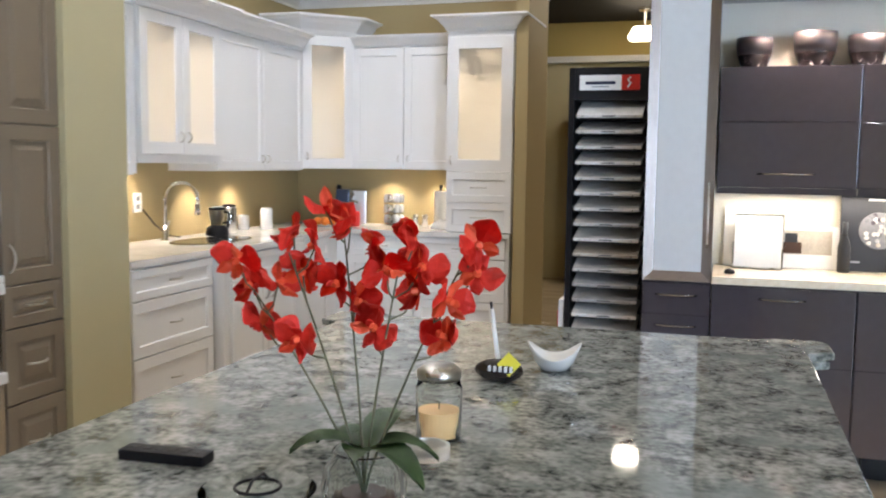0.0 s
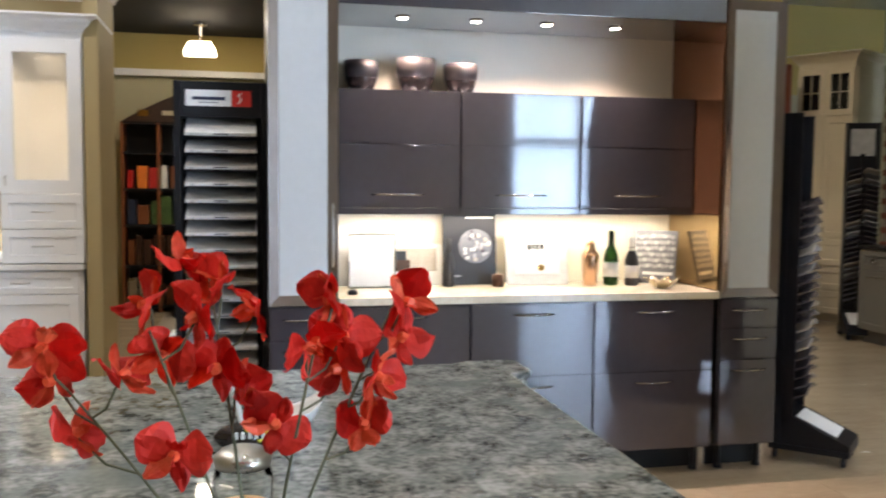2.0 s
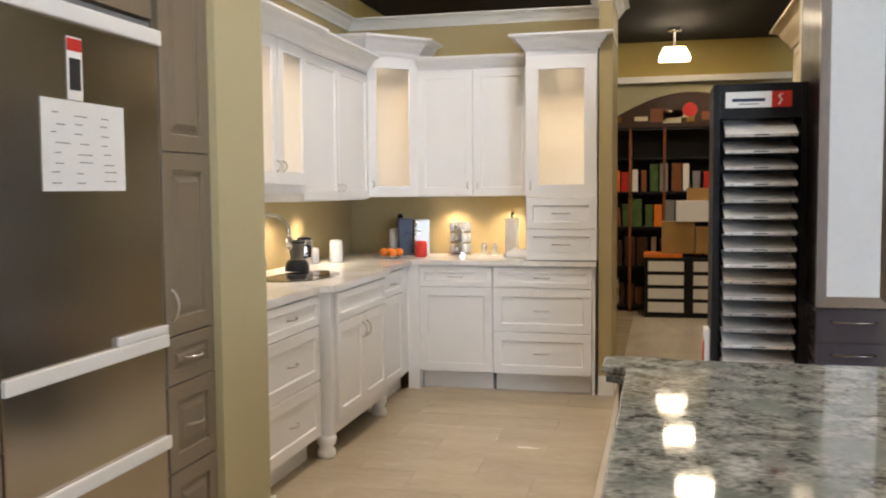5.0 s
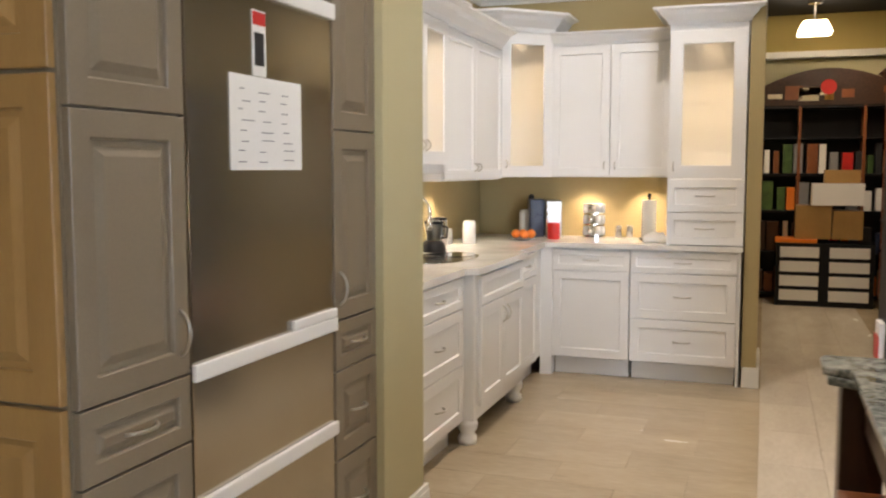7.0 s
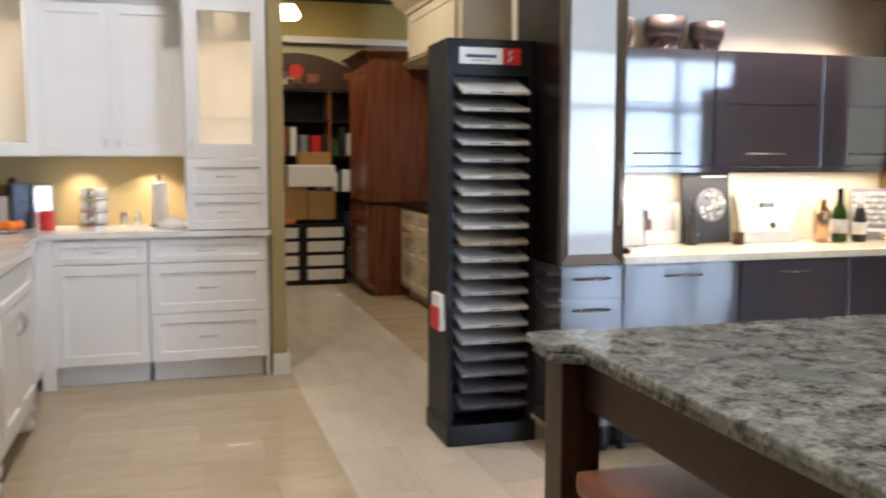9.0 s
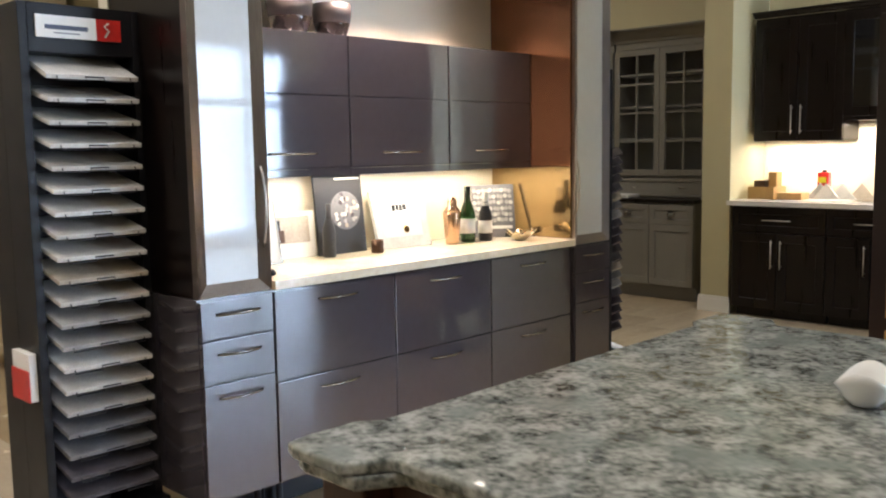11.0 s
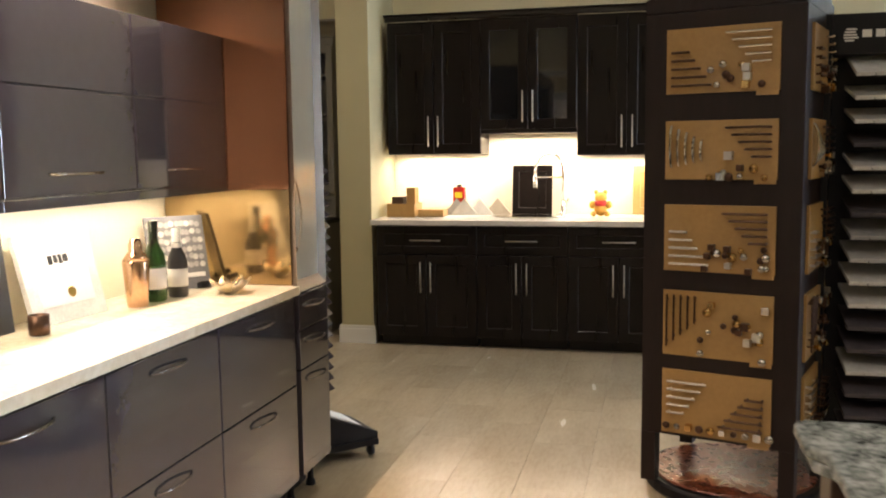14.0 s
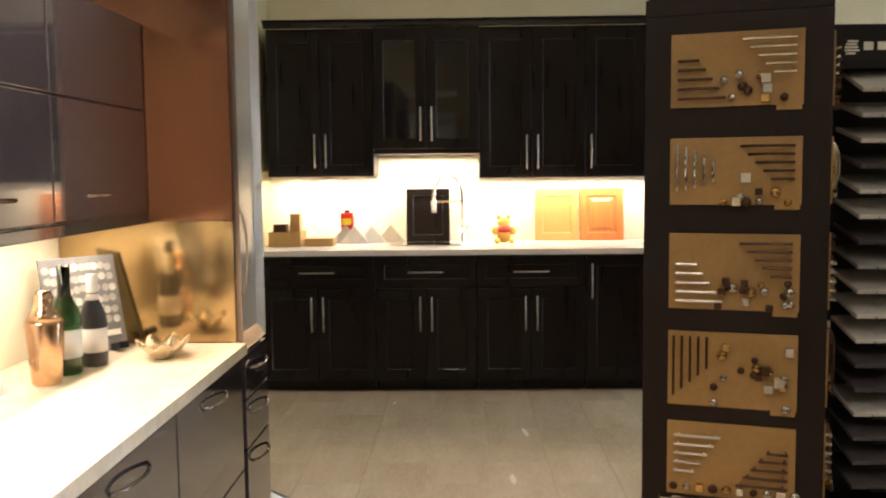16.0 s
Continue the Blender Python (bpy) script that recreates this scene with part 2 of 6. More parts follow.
M = {
    "olive": mat("olive_wall_paint", (0.40, 0.315, 0.15), (0.36, 0.28, 0.13), 0.7, scale=1.5, fine=160, bump=0.08),
    "sage": mat("sage_wall_paint", (0.50, 0.45, 0.27), (0.46, 0.41, 0.24), 0.65, scale=1.5, fine=160, bump=0.08),
    "yellow": mat("mustard_wall_paint", (0.55, 0.42, 0.13), (0.50, 0.38, 0.11), 0.7, scale=1.5, fine=160, bump=0.08),
    "cream": mat("cream_wall_paint", (0.66, 0.60, 0.40), (0.61, 0.55, 0.36), 0.7, scale=1.5, fine=160, bump=0.08),
    "splash": mat("ivory_backsplash", (0.78, 0.72, 0.58), (0.74, 0.68, 0.54), 0.35, scale=3, fine=120),
    "white": mat("white_lacquer", (0.80, 0.79, 0.77), (0.76, 0.75, 0.73), 0.32, scale=3, fine=200, bump=0.03),
    "trim": mat("white_trim_paint", (0.78, 0.76, 0.70), (0.73, 0.71, 0.65), 0.4, scale=4, fine=150, bump=0.04),
    "whitequartz": mat("white_quartz", (0.80, 0.78, 0.74), (0.66, 0.64, 0.60), 0.12, scale=4, fine=70, spread=0.12),
    "creamquartz": mat("cream_quartz", (0.80, 0.74, 0.60), (0.68, 0.60, 0.44), 0.10, scale=5, fine=40, spread=0.12),
    "greyl": mat("grey_gloss_lacquer", (0.062, 0.054, 0.062), (0.056, 0.049, 0.056), 0.07, scale=2, fine=30, coat=0.9, rough_var=0.02),
    "bronze": mat("brushed_bronze", (0.30, 0.25, 0.22), (0.22, 0.18, 0.15), 0.3, 0.9, scale=3, fine=220, stretch=(1, 1, 0.06)),
    "whiteglass": mat("white_back_painted_glass", (0.66, 0.68, 0.68), (0.62, 0.64, 0.64), 0.05, scale=2, fine=30, rough_var=0.02),
    "copper": mat("copper_gloss_panel", (0.32, 0.15, 0.08), (0.27, 0.125, 0.068), 0.14, 0.75, scale=2, fine=40, rough_var=0.03),
    "gold": mat("bronze_mirror", (0.42, 0.30, 0.15), (0.36, 0.25, 0.12), 0.10, 0.9, scale=2.5, fine=14, rough_var=0.05),
    "espresso": mat("espresso_wood", (0.008, 0.005, 0.004), (0.005, 0.003, 0.0025), 0.30, scale=4, fine=60, stretch=(6, 6, 0.5), spec=0.3),
    "walnut": mat("dark_walnut", (0.060, 0.026, 0.014), (0.028, 0.012, 0.007), 0.35, scale=5, fine=60, stretch=(8, 8, 0.6)),
    "frame": mat("dark_brown_wood", (0.018, 0.009, 0.007), (0.011, 0.005, 0.004), 0.5, spec=0.3, scale=5, fine=60, stretch=(8, 8, 0.6)),
    "taupe": mat("taupe_lacquer", (0.22, 0.175, 0.12), (0.195, 0.155, 0.105), 0.42, scale=3, fine=140, bump=0.05),
    # taupe finish with the warm light on the pantry's end put into the colour
    "tan": mat("taupe_lacquer_warm_lit", (0.36, 0.21, 0.075), (0.31, 0.175, 0.06), 0.42, scale=3, fine=80, stretch=(6, 6, 0.5)),
    "greyhutch": mat("slate_grey_lacquer", (0.21, 0.20, 0.175), (0.18, 0.17, 0.15), 0.45, scale=3, fine=120),
    "creamlac": mat("cream_glazed_lacquer", (0.66, 0.58, 0.42), (0.56, 0.48, 0.33), 0.42, scale=3, fine=100),
    "mahogany": mat("red_mahogany", (0.20, 0.055, 0.022), (0.12, 0.030, 0.012), 0.28, scale=4, fine=50, stretch=(7, 7, 0.5), coat=0.3),
    "steel": mat("brushed_stainless", (0.56, 0.54, 0.49), (0.42, 0.40, 0.36), 0.20, 1.0, scale=2, fine=160, stretch=(1, 0.05, 1)),
    "chrome": mat("polished_chrome", (0.75, 0.74, 0.72), (0.68, 0.67, 0.65), 0.10, 1.0, scale=4, fine=60, rough_var=0.03),
    "nickel": mat("satin_nickel", (0.62, 0.59, 0.54), (0.55, 0.52, 0.47), 0.28, 1.0, scale=4, fine=90),
    "black": mat("black_powder_coat", (0.008, 0.008, 0.010), (0.005, 0.005, 0.007), 0.45, spec=0.3, scale=6, fine=180, bump=0.05),
    "ceiling": mat("ceiling_paint", (0.62, 0.57, 0.45), (0.58, 0.53, 0.41), 0.8, scale=2, fine=120, bump=0.06),
    "dark": mat("dark_ceiling_paint", (0.010, 0.010, 0.011), (0.007, 0.007, 0.008), 0.8, scale=2, fine=120),
    "tile": mat("travertine_floor_tile", (0.47, 0.38, 0.26), (0.37, 0.29, 0.19), 0.24, scale=3, fine=26, stretch=(0.6, 2.2, 1), random_tint=0.05, spread=0.16),
    "paletile": mat("pale_floor_tile", (0.60, 0.53, 0.43), (0.52, 0.45, 0.36), 0.24, scale=3, fine=26, stretch=(2.2, 0.6, 1), random_tint=0.04, spread=0.16),
    "grout": mat("floor_grout", (0.40, 0.32, 0.215), None, 0.6, scale=6, fine=90),
    "plywood": mat("birch_board", (0.42, 0.25, 0.085), (0.35, 0.20, 0.065), 0.4, scale=6, fine=60, stretch=(1, 5, 1), coat=0.2),
    "leather": mat("tan_leather", (0.26, 0.085, 0.028), (0.18, 0.055, 0.018), 0.38, scale=8, fine=160, bump=0.2),
    "ceramic": mat("white_porcelain", (0.82, 0.81, 0.78), (0.79, 0.78, 0.75), 0.12, scale=3, fine=40),
    "bowlbrown": mat("dark_brown_glazed_ceramic", (0.030, 0.022, 0.020), (0.020, 0.014, 0.013), 0.12, scale=4, fine=30, coat=0.4),
    "petal": mat("red_silk_petal", (0.86, 0.05, 0.022), (0.70, 0.022, 0.012), 0.55, scale=20, fine=120, bump=0.1),
    "orange": mat("orange_red_petal", (0.92, 0.17, 0.05), (0.85, 0.09, 0.03), 0.55, scale=20, fine=120),
    "stem": mat("grey_green_stem", (0.16, 0.16, 0.09), (0.09, 0.10, 0.05), 0.6, scale=20, fine=90),
    "leaf": mat("dark_green_leaf", (0.085, 0.16, 0.04), (0.035, 0.075, 0.022), 0.4, scale=12, fine=60),
    "wax": mat("peach_candle_wax", (0.85, 0.55, 0.24), (0.80, 0.49, 0.20), 0.5, scale=8, fine=60),
    "brick": mat("red_brick", (0.24, 0.075, 0.040), (0.15, 0.045, 0.026), 0.8, scale=12, fine=90, bump=0.3, random_tint=0.25),
    "mortar": mat("grey_mortar", (0.30, 0.26, 0.21), None, 0.9, scale=20, fine=120),
    "paper": mat("white_paper", (0.80, 0.79, 0.76), (0.76, 0.75, 0.72), 0.6, scale=5, fine=80),
    "red": mat("red_plastic", (0.60, 0.025, 0.02), None, 0.35),
    "orangeplastic": mat("orange_peel", (0.85, 0.22, 0.02), None, 0.45, fine=200, bump=0.1),
    "yellowp": mat("yellow_paper", (0.80, 0.72, 0.03), None, 0.6),
    "ink": mat("black_ink", (0.02, 0.02, 0.022), None, 0.5),
    "greyp": mat("grey_plastic", (0.25, 0.25, 0.26), None, 0.4),
    "navy": mat("navy_blue_plastic", (0.025, 0.035, 0.075), None, 0.3),
    "darkmetal": mat("dark_bronze_metal", (0.10, 0.055, 0.035), None, 0.35, 0.8),
    "copperware": mat("rosy_copper", (0.62, 0.40, 0.25), (0.52, 0.32, 0.19), 0.22, 1.0),
    "gilt": mat("pale_gilt_silver", (0.72, 0.64, 0.47), (0.60, 0.52, 0.36), 0.28, 0.9),
    "brass": mat("polished_brass", (0.65, 0.42, 0.16), (0.55, 0.34, 0.12), 0.18, 1.0),
    "bottlegreen": glass_mat("green_bottle_glass", (0.02, 0.075, 0.015), 0.03),
    "smoke": mat("dark_cabinet_glass", (0.012, 0.012, 0.013), None, 0.04, spec=0.6, rough_var=0.01),
    "clear": glass_mat("clear_glass", (0.96, 0.975, 0.97), 0.01, 1.09),
    "frost": glass_mat("seeded_glass", (0.92, 0.88, 0.80), 0.4),
    "lampglow": glow("warm_lamp_diffuser", (1.0, 0.86, 0.6), 9),
    "puckglow": glow("puck_lamp_lens", (1.0, 0.88, 0.7), 22),
    "potband": mat("charcoal_matt_glaze", (0.055, 0.046, 0.045), (0.04, 0.034, 0.033), 0.45, scale=6, fine=90, bump=0.1),
    "pullsteel": mat("dark_steel_pull", (0.30, 0.28, 0.27), (0.24, 0.22, 0.21), 0.2, 1.0),
    "granite": granite_mat(),
}
for i, c in enumerate([(0.74, 0.73, 0.70), (0.60, 0.59, 0.56), (0.42, 0.41, 0.40), (0.20, 0.20, 0.21), (0.50, 0.44, 0.36), (0.10, 0.09, 0.10)]):
    M["slab%d" % i] = mat("stone_sample", c, tuple(v * 0.8 for v in c), 0.18, scale=14, fine=120, spread=0.1)


# ---- mesh helpers ----
def mesh_of(bm, name):
    me = bpy.data.meshes.new(name)
    bm.normal_update()
    bm.to_mesh(me)
    bm.free()
    return me


def part(name, bm, material, parent, label="", smooth=False):
    ob = new(name, mesh_of(bm, name) if isinstance(bm, bmesh.types.BMesh) else bm)
    ob.data.materials.clear()
    ob.data.materials.append(M[material])
    if smooth:
        ob.data.shade_smooth()
    ob.parent = parent
    if material in ("clear", "frost"):
        ob.visible_shadow = False
    if label:
        tagged(ob, label)
    return ob


def thing(name, m, label, category, group="", kind=""):
    ob = new(name)
    ob.empty_display_size = 0.05
    ob.matrix_world = m
    return tagged(ob, label, category, group, kind)


def single(name, bm, material, m, label, category, group="", kind="", smooth=False):
    ob = part(name, bm, material, None, "", smooth)
    ob.matrix_world = m
    return tagged(ob, label, category, group, kind)


def add_box(bm, x0, x1, y0, y1, z0, z1, bevel=0.0):
    t = bmesh.new()
    bmesh.ops.create_cube(t, size=1)
    bmesh.ops.scale(t, vec=(x1 - x0, y1 - y0, z1 - z0), verts=t.verts)
    bmesh.ops.translate(t, vec=((x0 + x1) / 2, (y0 + y1) / 2, (z0 + z1) / 2), verts=t.verts)
    if bevel:
        bmesh.ops.bevel(t, geom=t.edges[:], offset=bevel, segments=2, affect="EDGES", profile=0.7)
    me = bpy.data.meshes.new("t")
    t.to_mesh(me)
    t.free()
    bm.from_mesh(me)
    bpy.data.meshes.remove(me)
    return bm


def box(x0, x1, y0, y1, z0, z1, bevel=0.0):
    return add_box(bmesh.new(), x0, x1, y0, y1, z0, z1, bevel)


def lathe(profile, steps=28, closed=False):
    """A turned shape from (radius, height) pairs."""
    bm = bmesh.new()
    rings = []
    for r, z in profile:
        rings.append([bm.verts.new((r * math.cos(2 * math.pi * i / steps), r * math.sin(2 * math.pi * i / steps), z)) for i in range(steps)])
    for a, b in zip(rings, rings[1:]):
        for i in range(steps):
            bm.faces.new((a[i], a[(i + 1) % steps], b[(i + 1) % steps], b[i]))
    bm.faces.new(rings[0][::-1])
    bm.faces.new(rings[-1])
    return bm


def tube(points, r, steps=8, taper=1.0):
    """A round rod along points."""
    bm = bmesh.new()
    pts = [Vector(p) for p in points]
    rings = []
    for i, p in enumerate(pts):
        d = (pts[min(i + 1, len(pts) - 1)] - pts[max(i - 1, 0)]).normalized()
        u = d.orthogonal().normalized() if not rings else (u - d * u.dot(d)).normalized()
        v = d.cross(u)
        rr = r * (1 + (taper - 1) * i / max(1, len(pts) - 1))
        rings.append([bm.verts.new(p + (u * math.cos(a) + v * math.sin(a)) * rr) for a in (2 * math.pi * k / steps for k in range(steps))])
    for a, b in zip(rings, rings[1:]):
        for k in range(steps):
            bm.faces.new((a[k], a[(k + 1) % steps], b[(k + 1) % steps], b[k]))
    bm.faces.new(rings[0][::-1])
    bm.faces.new(rings[-1])
    return bm


def prism(outline, z0, z1):
    """An upright prism over a plan outline."""
    bm = bmesh.new()
    lo = [bm.verts.new((x, y, z0)) for x, y in outline]
    hi = [bm.verts.new((x, y, z1)) for x, y in outline]
    n = len(outline)
    for i in range(n):
        bm.faces.new((lo[i], lo[(i + 1) % n], hi[(i + 1) % n], hi[i]))
    bm.faces.new(lo[::-1])
    bm.faces.new(hi)
    bmesh.ops.recalc_face_normals(bm, faces=bm.faces)
    return bm


def panel_door(w, h, t=0.02, rail=0.06, style="shaker"):
    """A cupboard door in local x, z with its back at y = 0 and its face at y = -t."""
    bm = bmesh.new()
    if style == "slab":
        return add_box(bm, 0, w, -t, 0, 0, h, 0.0025)
    rail = min(rail, w * 0.28, h * 0.28)
    rows = [(0, 0), (0, -t + 0.002), (0.002, -t), (rail - 0.003, -t), (rail, -t + 0.003)]
    if style == "glass":
        rows += [(rail, 0)]
    else:
        rows += [(rail + 0.002, -t + 0.010)]
        if style == "raised":
            g = min(0.016, (w - 2 * rail) * 0.15, (h - 2 * rail) * 0.15)
            rows += [(rail + g, -t + 0.010), (rail + g * 2.2, -t + 0.001), (rail + g * 2.4, -t)]
    rings = [[bm.verts.new(c) for c in ((o, y, o), (w - o, y, o), (w - o, y, h - o), (o, y, h - o))] for o, y in rows]
    for a, b in zip(rings, rings[1:]):
        for k in range(4):
            bm.faces.new((a[k], a[(k + 1) % 4], b[(k + 1) % 4], b[k]))
    if style == "glass":
        for k in range(4):
            bm.faces.new((rings[-1][k], rings[-1][(k + 1) % 4], rings[0][(k + 1) % 4], rings[0][k]))
    else:
        bm.faces.new(rings[-1])
        bm.faces.new(rings[0][::-1])
    bmesh.ops.recalc_face_normals(bm, faces=bm.faces)
    return bm


def bar_pull(length, r=0.005, out=0.03):
    """A straight rod handle along local x, standing out towards -y."""
    bm = tube([(-length / 2, -out, 0), (length / 2, -out, 0)], r)
    for s in (-1, 1):
        me = bpy.data.meshes.new("t")
        tb = tube([(s * length * 0.4, 0, 0), (s * length * 0.4, -out, 0)], r * 0.9)
        tb.to_mesh(me)
        tb.free()
        bm.from_mesh(me)
        bpy.data.meshes.remove(me)
    return bm


def bow_pull(length, out=0.028, r=0.0047):
    """A bowed handle along local x."""
    return tube([(length * (i / 10 - 0.5), -out * math.sin(math.pi * i / 10) ** 0.6, 0) for i in range(11)], r)


def cup_pull(w=0.085):
    """A half-round cup handle along local x."""
    bm = bmesh.new()
    rows = []
    for i in range(9):
        a = math.pi * i / 8
        rows.append([bm.verts.new((-w / 2 * math.cos(a), -0.028 * math.sin(a) * s, 0.018 - 0.034 * k)) for s, k in ((0.15, 0), (0.7, 0.12), (1, 0.55), (1, 1))])
    for a, b in zip(rows, rows[1:]):
        for i in range(3):
            bm.faces.new((a[i], b[i], b[i + 1], a[i + 1]))
    bmesh.ops.solidify(bm, geom=bm.faces[:], thickness=0.002)
    return bm


def pull_on(parent, kind, material, x, y, z, length=0.12, upright=False, label=""):
    bm = {"bar": bar_pull, "bow": bow_pull}[kind](length) if kind != "cup" else cup_pull(length)
    ob = part("handle", bm, material, parent, label, True)
    ob.matrix_local = pose(x, y, z, 0, 90 if upright else 0, 0)
    return ob


def cabinet(name, m, w, d, z0, z1, fronts, body_mat, front_mat, label, style="shaker", pull=("bow", "nickel", 0.1), kick=0.0, group="", gap=0.003, t=0.02, rail=0.06, kick_mat=None, category="cabinet", glass="frost"):
    """A cupboard: carcass, kick board and fronts (x0, x1, z0, z1, kind, handle place), front plane at local y = 0."""
    th = thing(name, m, label, category, group)
    part("body", box(0, w, 0, d, z0 + kick, z1, 0.002), body_mat, th)
    if kick:
        part("kick_board", box(0.01, w - 0.01, 0.06, d, 0, kick), kick_mat or body_mat, th)
    for x0, x1, a, b, kind, hold in fronts:
        st = "glass" if kind == "glass" else style
        dr = part("drawer_front" if kind == "drawer" else "door", panel_door(x1 - x0 - 2 * gap, b - a - 2 * gap, t, rail, st), front_mat, th)
        dr.matrix_local = pose(x0 + gap, -0.002, a + gap)
        wd, ht = x1 - x0 - 2 * gap, b - a - 2 * gap
        if kind == "glass":
            part("pane", box(rail, wd - rail, -t + 0.007, -t + 0.011, rail, ht - rail), glass, dr)
        if hold:
            k, mt, ln = pull
            if hold == "mid":
                pull_on(dr, k, mt, wd / 2, -t, ht / 2, ln)
            elif hold == "top":
                pull_on(dr, k, mt, wd / 2, -t, ht - 0.05, ln)
            elif hold == "bottom":
                pull_on(dr, k, mt, wd / 2, -t, 0.06, ln)
            else:
                side, end = hold.split("-")
                px = 0.035 if side == "l" else wd - 0.035
                pz = 0.05 + ln / 2 if end == "b" else ht - 0.05 - ln / 2
                pull_on(dr, k, mt, px, -t, pz, ln, True)
    return th


# ---- the shell of the place ----
def wall(name, x0, x1, y0, y1, z0, z1, material, label):
    return single(name, box(x0, x1, y0, y1, z0, z1), material, Matrix.Identity(4), label, "wall", "", "structure")


single("floor_base", box(-4.2, 8.2, -4.2, 12.2, -0.2, -0.006), "grout", Matrix.Identity(4), "grouted bed under the floor tiles", "floor", "", "structure")
single("ceiling", box(-4.2, 8.2, -4.2, 12.2, CEIL, CEIL + 0.15), "ceiling", Matrix.Identity(4), "plain cream painted ceiling", "ceiling", "", "structure")
single("ceiling_back", box(-3.9, 1.3, 7.79, 11.89, 3.15, CEIL - 0.004), "dark", Matrix.Identity(4), "black painted lowered ceiling over the back room", "ceiling", "", "structure")
wall("wall_west", -4.2, -3.62, -4.2, 7.62, 0, CEIL, "olive", "olive painted plaster wall behind the cabinets")
wall("wall_kitchen", -4.2, -1.62, 7.62, 7.78, 0, 2.74, "olive", "olive painted wall behind the white kitchen")
wall("wall_wing", -1.62, -1.53, 6.99, 7.70, 0, 2.74, "olive", "olive painted end wall beside the white cupboards")
wall("wall_pillar", -3.62, -2.80, 3.83, 4.23, 0, CEIL, "sage", "sage green painted wall end beside the refrigerator")
wall("wall_north", -4.2, 8.2, 11.9, 12.2, 0, 2.70, "sage", "pale sage wall at the far end")
wall("wall_north_top", -4.2, 8.2, 11.9, 12.2, 2.70, CEIL, "yellow", "mustard yellow band of the far wall")
wall("wall_back_west", -4.2, -3.905, 7.79, 11.9, 0, CEIL, "yellow", "mustard painted side wall of the back room")
wall("wall_east", 8.0, 8.2, -4.2, 11.9, 0, CEIL, "cream", "cream painted outer wall")
wall("wall_sink", 5.46, 5.7, 1.2, 5.95, 0, CEIL, "cream", "cream painted wall behind the dark kitchen")
wall("wall_sink_end", 4.80, 5.46, 5.70, 5.95, 0, CEIL, "sage", "pale sage wall end beside the dark cupboards")
wall("wall_hutch", 5.7, 5.9, 5.95, 8.0, 0, CEIL, "cream", "cream wall behind the grey hutch")
wall("wall_south_left", -3.62, 3.5, -4.2, -4.0, 0, CEIL, "cream", "cream painted front wall beside the shop window")
wall("wall_south_right", 6.9, 8.0, -4.2, -4.0, 0, CEIL, "cream", "cream painted front wall beside the shop window")
wall("wall_south_over", 3.5, 6.9, -4.2, -4.0, 3.05, CEIL, "cream", "cream painted lintel over the shop window")
wall("splash_sink", 5.44, 5.456, 2.6, 5.70, 0.9, 1.6, "splash", "ivory back-lit splash behind the sink")
wall("splash_white", -3.6, -1.64, 7.605, 7.617, 0.9, 1.4, "olive", "olive painted splash of the white kitchen")
win = thing("window_1", pose(5.2, -4.1, 0), "tall shop window with dark metal frame", "window", "", "structure")
for x in (-1.7, -0.57, 0.57, 1.7):
    part("mullion", box(x - 0.035, x + 0.035, -0.05, 0.05, 0.0, 3.05), "black", win)
for z in (0.06, 2.15, 3.0):
    part("rail", box(-1.7, 1.7, -0.045, 0.045, z - 0.05, z + 0.05), "black", win)
for i in range(3):
    pn = part("pane", box(-1.66 + i * 1.135, -0.61 + i * 1.135, -0.004, 0.004, 0.11, 2.95), "clear", win)
    pn.visible_shadow = False


def backdrop_mat():
    m = glow("street_daylight", (0.6, 0.75, 1.0), 8)
    n, l = m.node_tree.nodes, m.node_tree.links
    p = n["Principled BSDF"]
    co, no, r = n.new("ShaderNodeTexCoord"), n.new("ShaderNodeTexNoise"), n.new("ShaderNodeValToRGB")
    no.inputs["Scale"].default_value, no.inputs["Detail"].default_value = 0.9, 4
    l.new(co.outputs["Object"], no.inputs["Vector"])
    r.color_ramp.elements[0].position, r.color_ramp.elements[1].position = 0.42, 0.6
    r.color_ramp.elements[0].color, r.color_ramp.elements[1].color = (0.16, 0.26, 0.14, 1), (0.62, 0.78, 1.0, 1)
    l.new(no.outputs["Fac"], r.inputs["Fac"])
    l.new(r.outputs["Color"], p.inputs["Emission Color"])
    return m


M["street"] = backdrop_mat()
single("backdrop", box(-1, 12, -7.1, -7.0, -0.5, 5), "street", Matrix.Identity(4), "bright street with trees outside the shop window", "backdrop", "", "structure")


def baseboard(x0, x1, y0, y1):
    bm = box(x0, x1, y0, y1, 0, 0.11, 0.003)
    add_box(bm, x0 + 0.003, x1 - 0.003, y0 + 0.003, y1 - 0.003, 0.11, 0.135, 0.004)
    return single("baseboard", bm, "trim", Matrix.Identity(4), "white moulded baseboard along the wall foot", "baseboard", "", "structure")


baseboard(-2.80, -2.78, 3.83, 4.25)
baseboard(-2.90, -2.80, 4.23, 4.25)
baseboard(-1.62, -1.51, 6.97, 6.99)
baseboard(-1.53, -1.51, 6.99, 7.70)
baseboard(4.78, 4.80, 5.68, 5.97)
baseboard(4.80, 5.0, 5.95, 5.97)


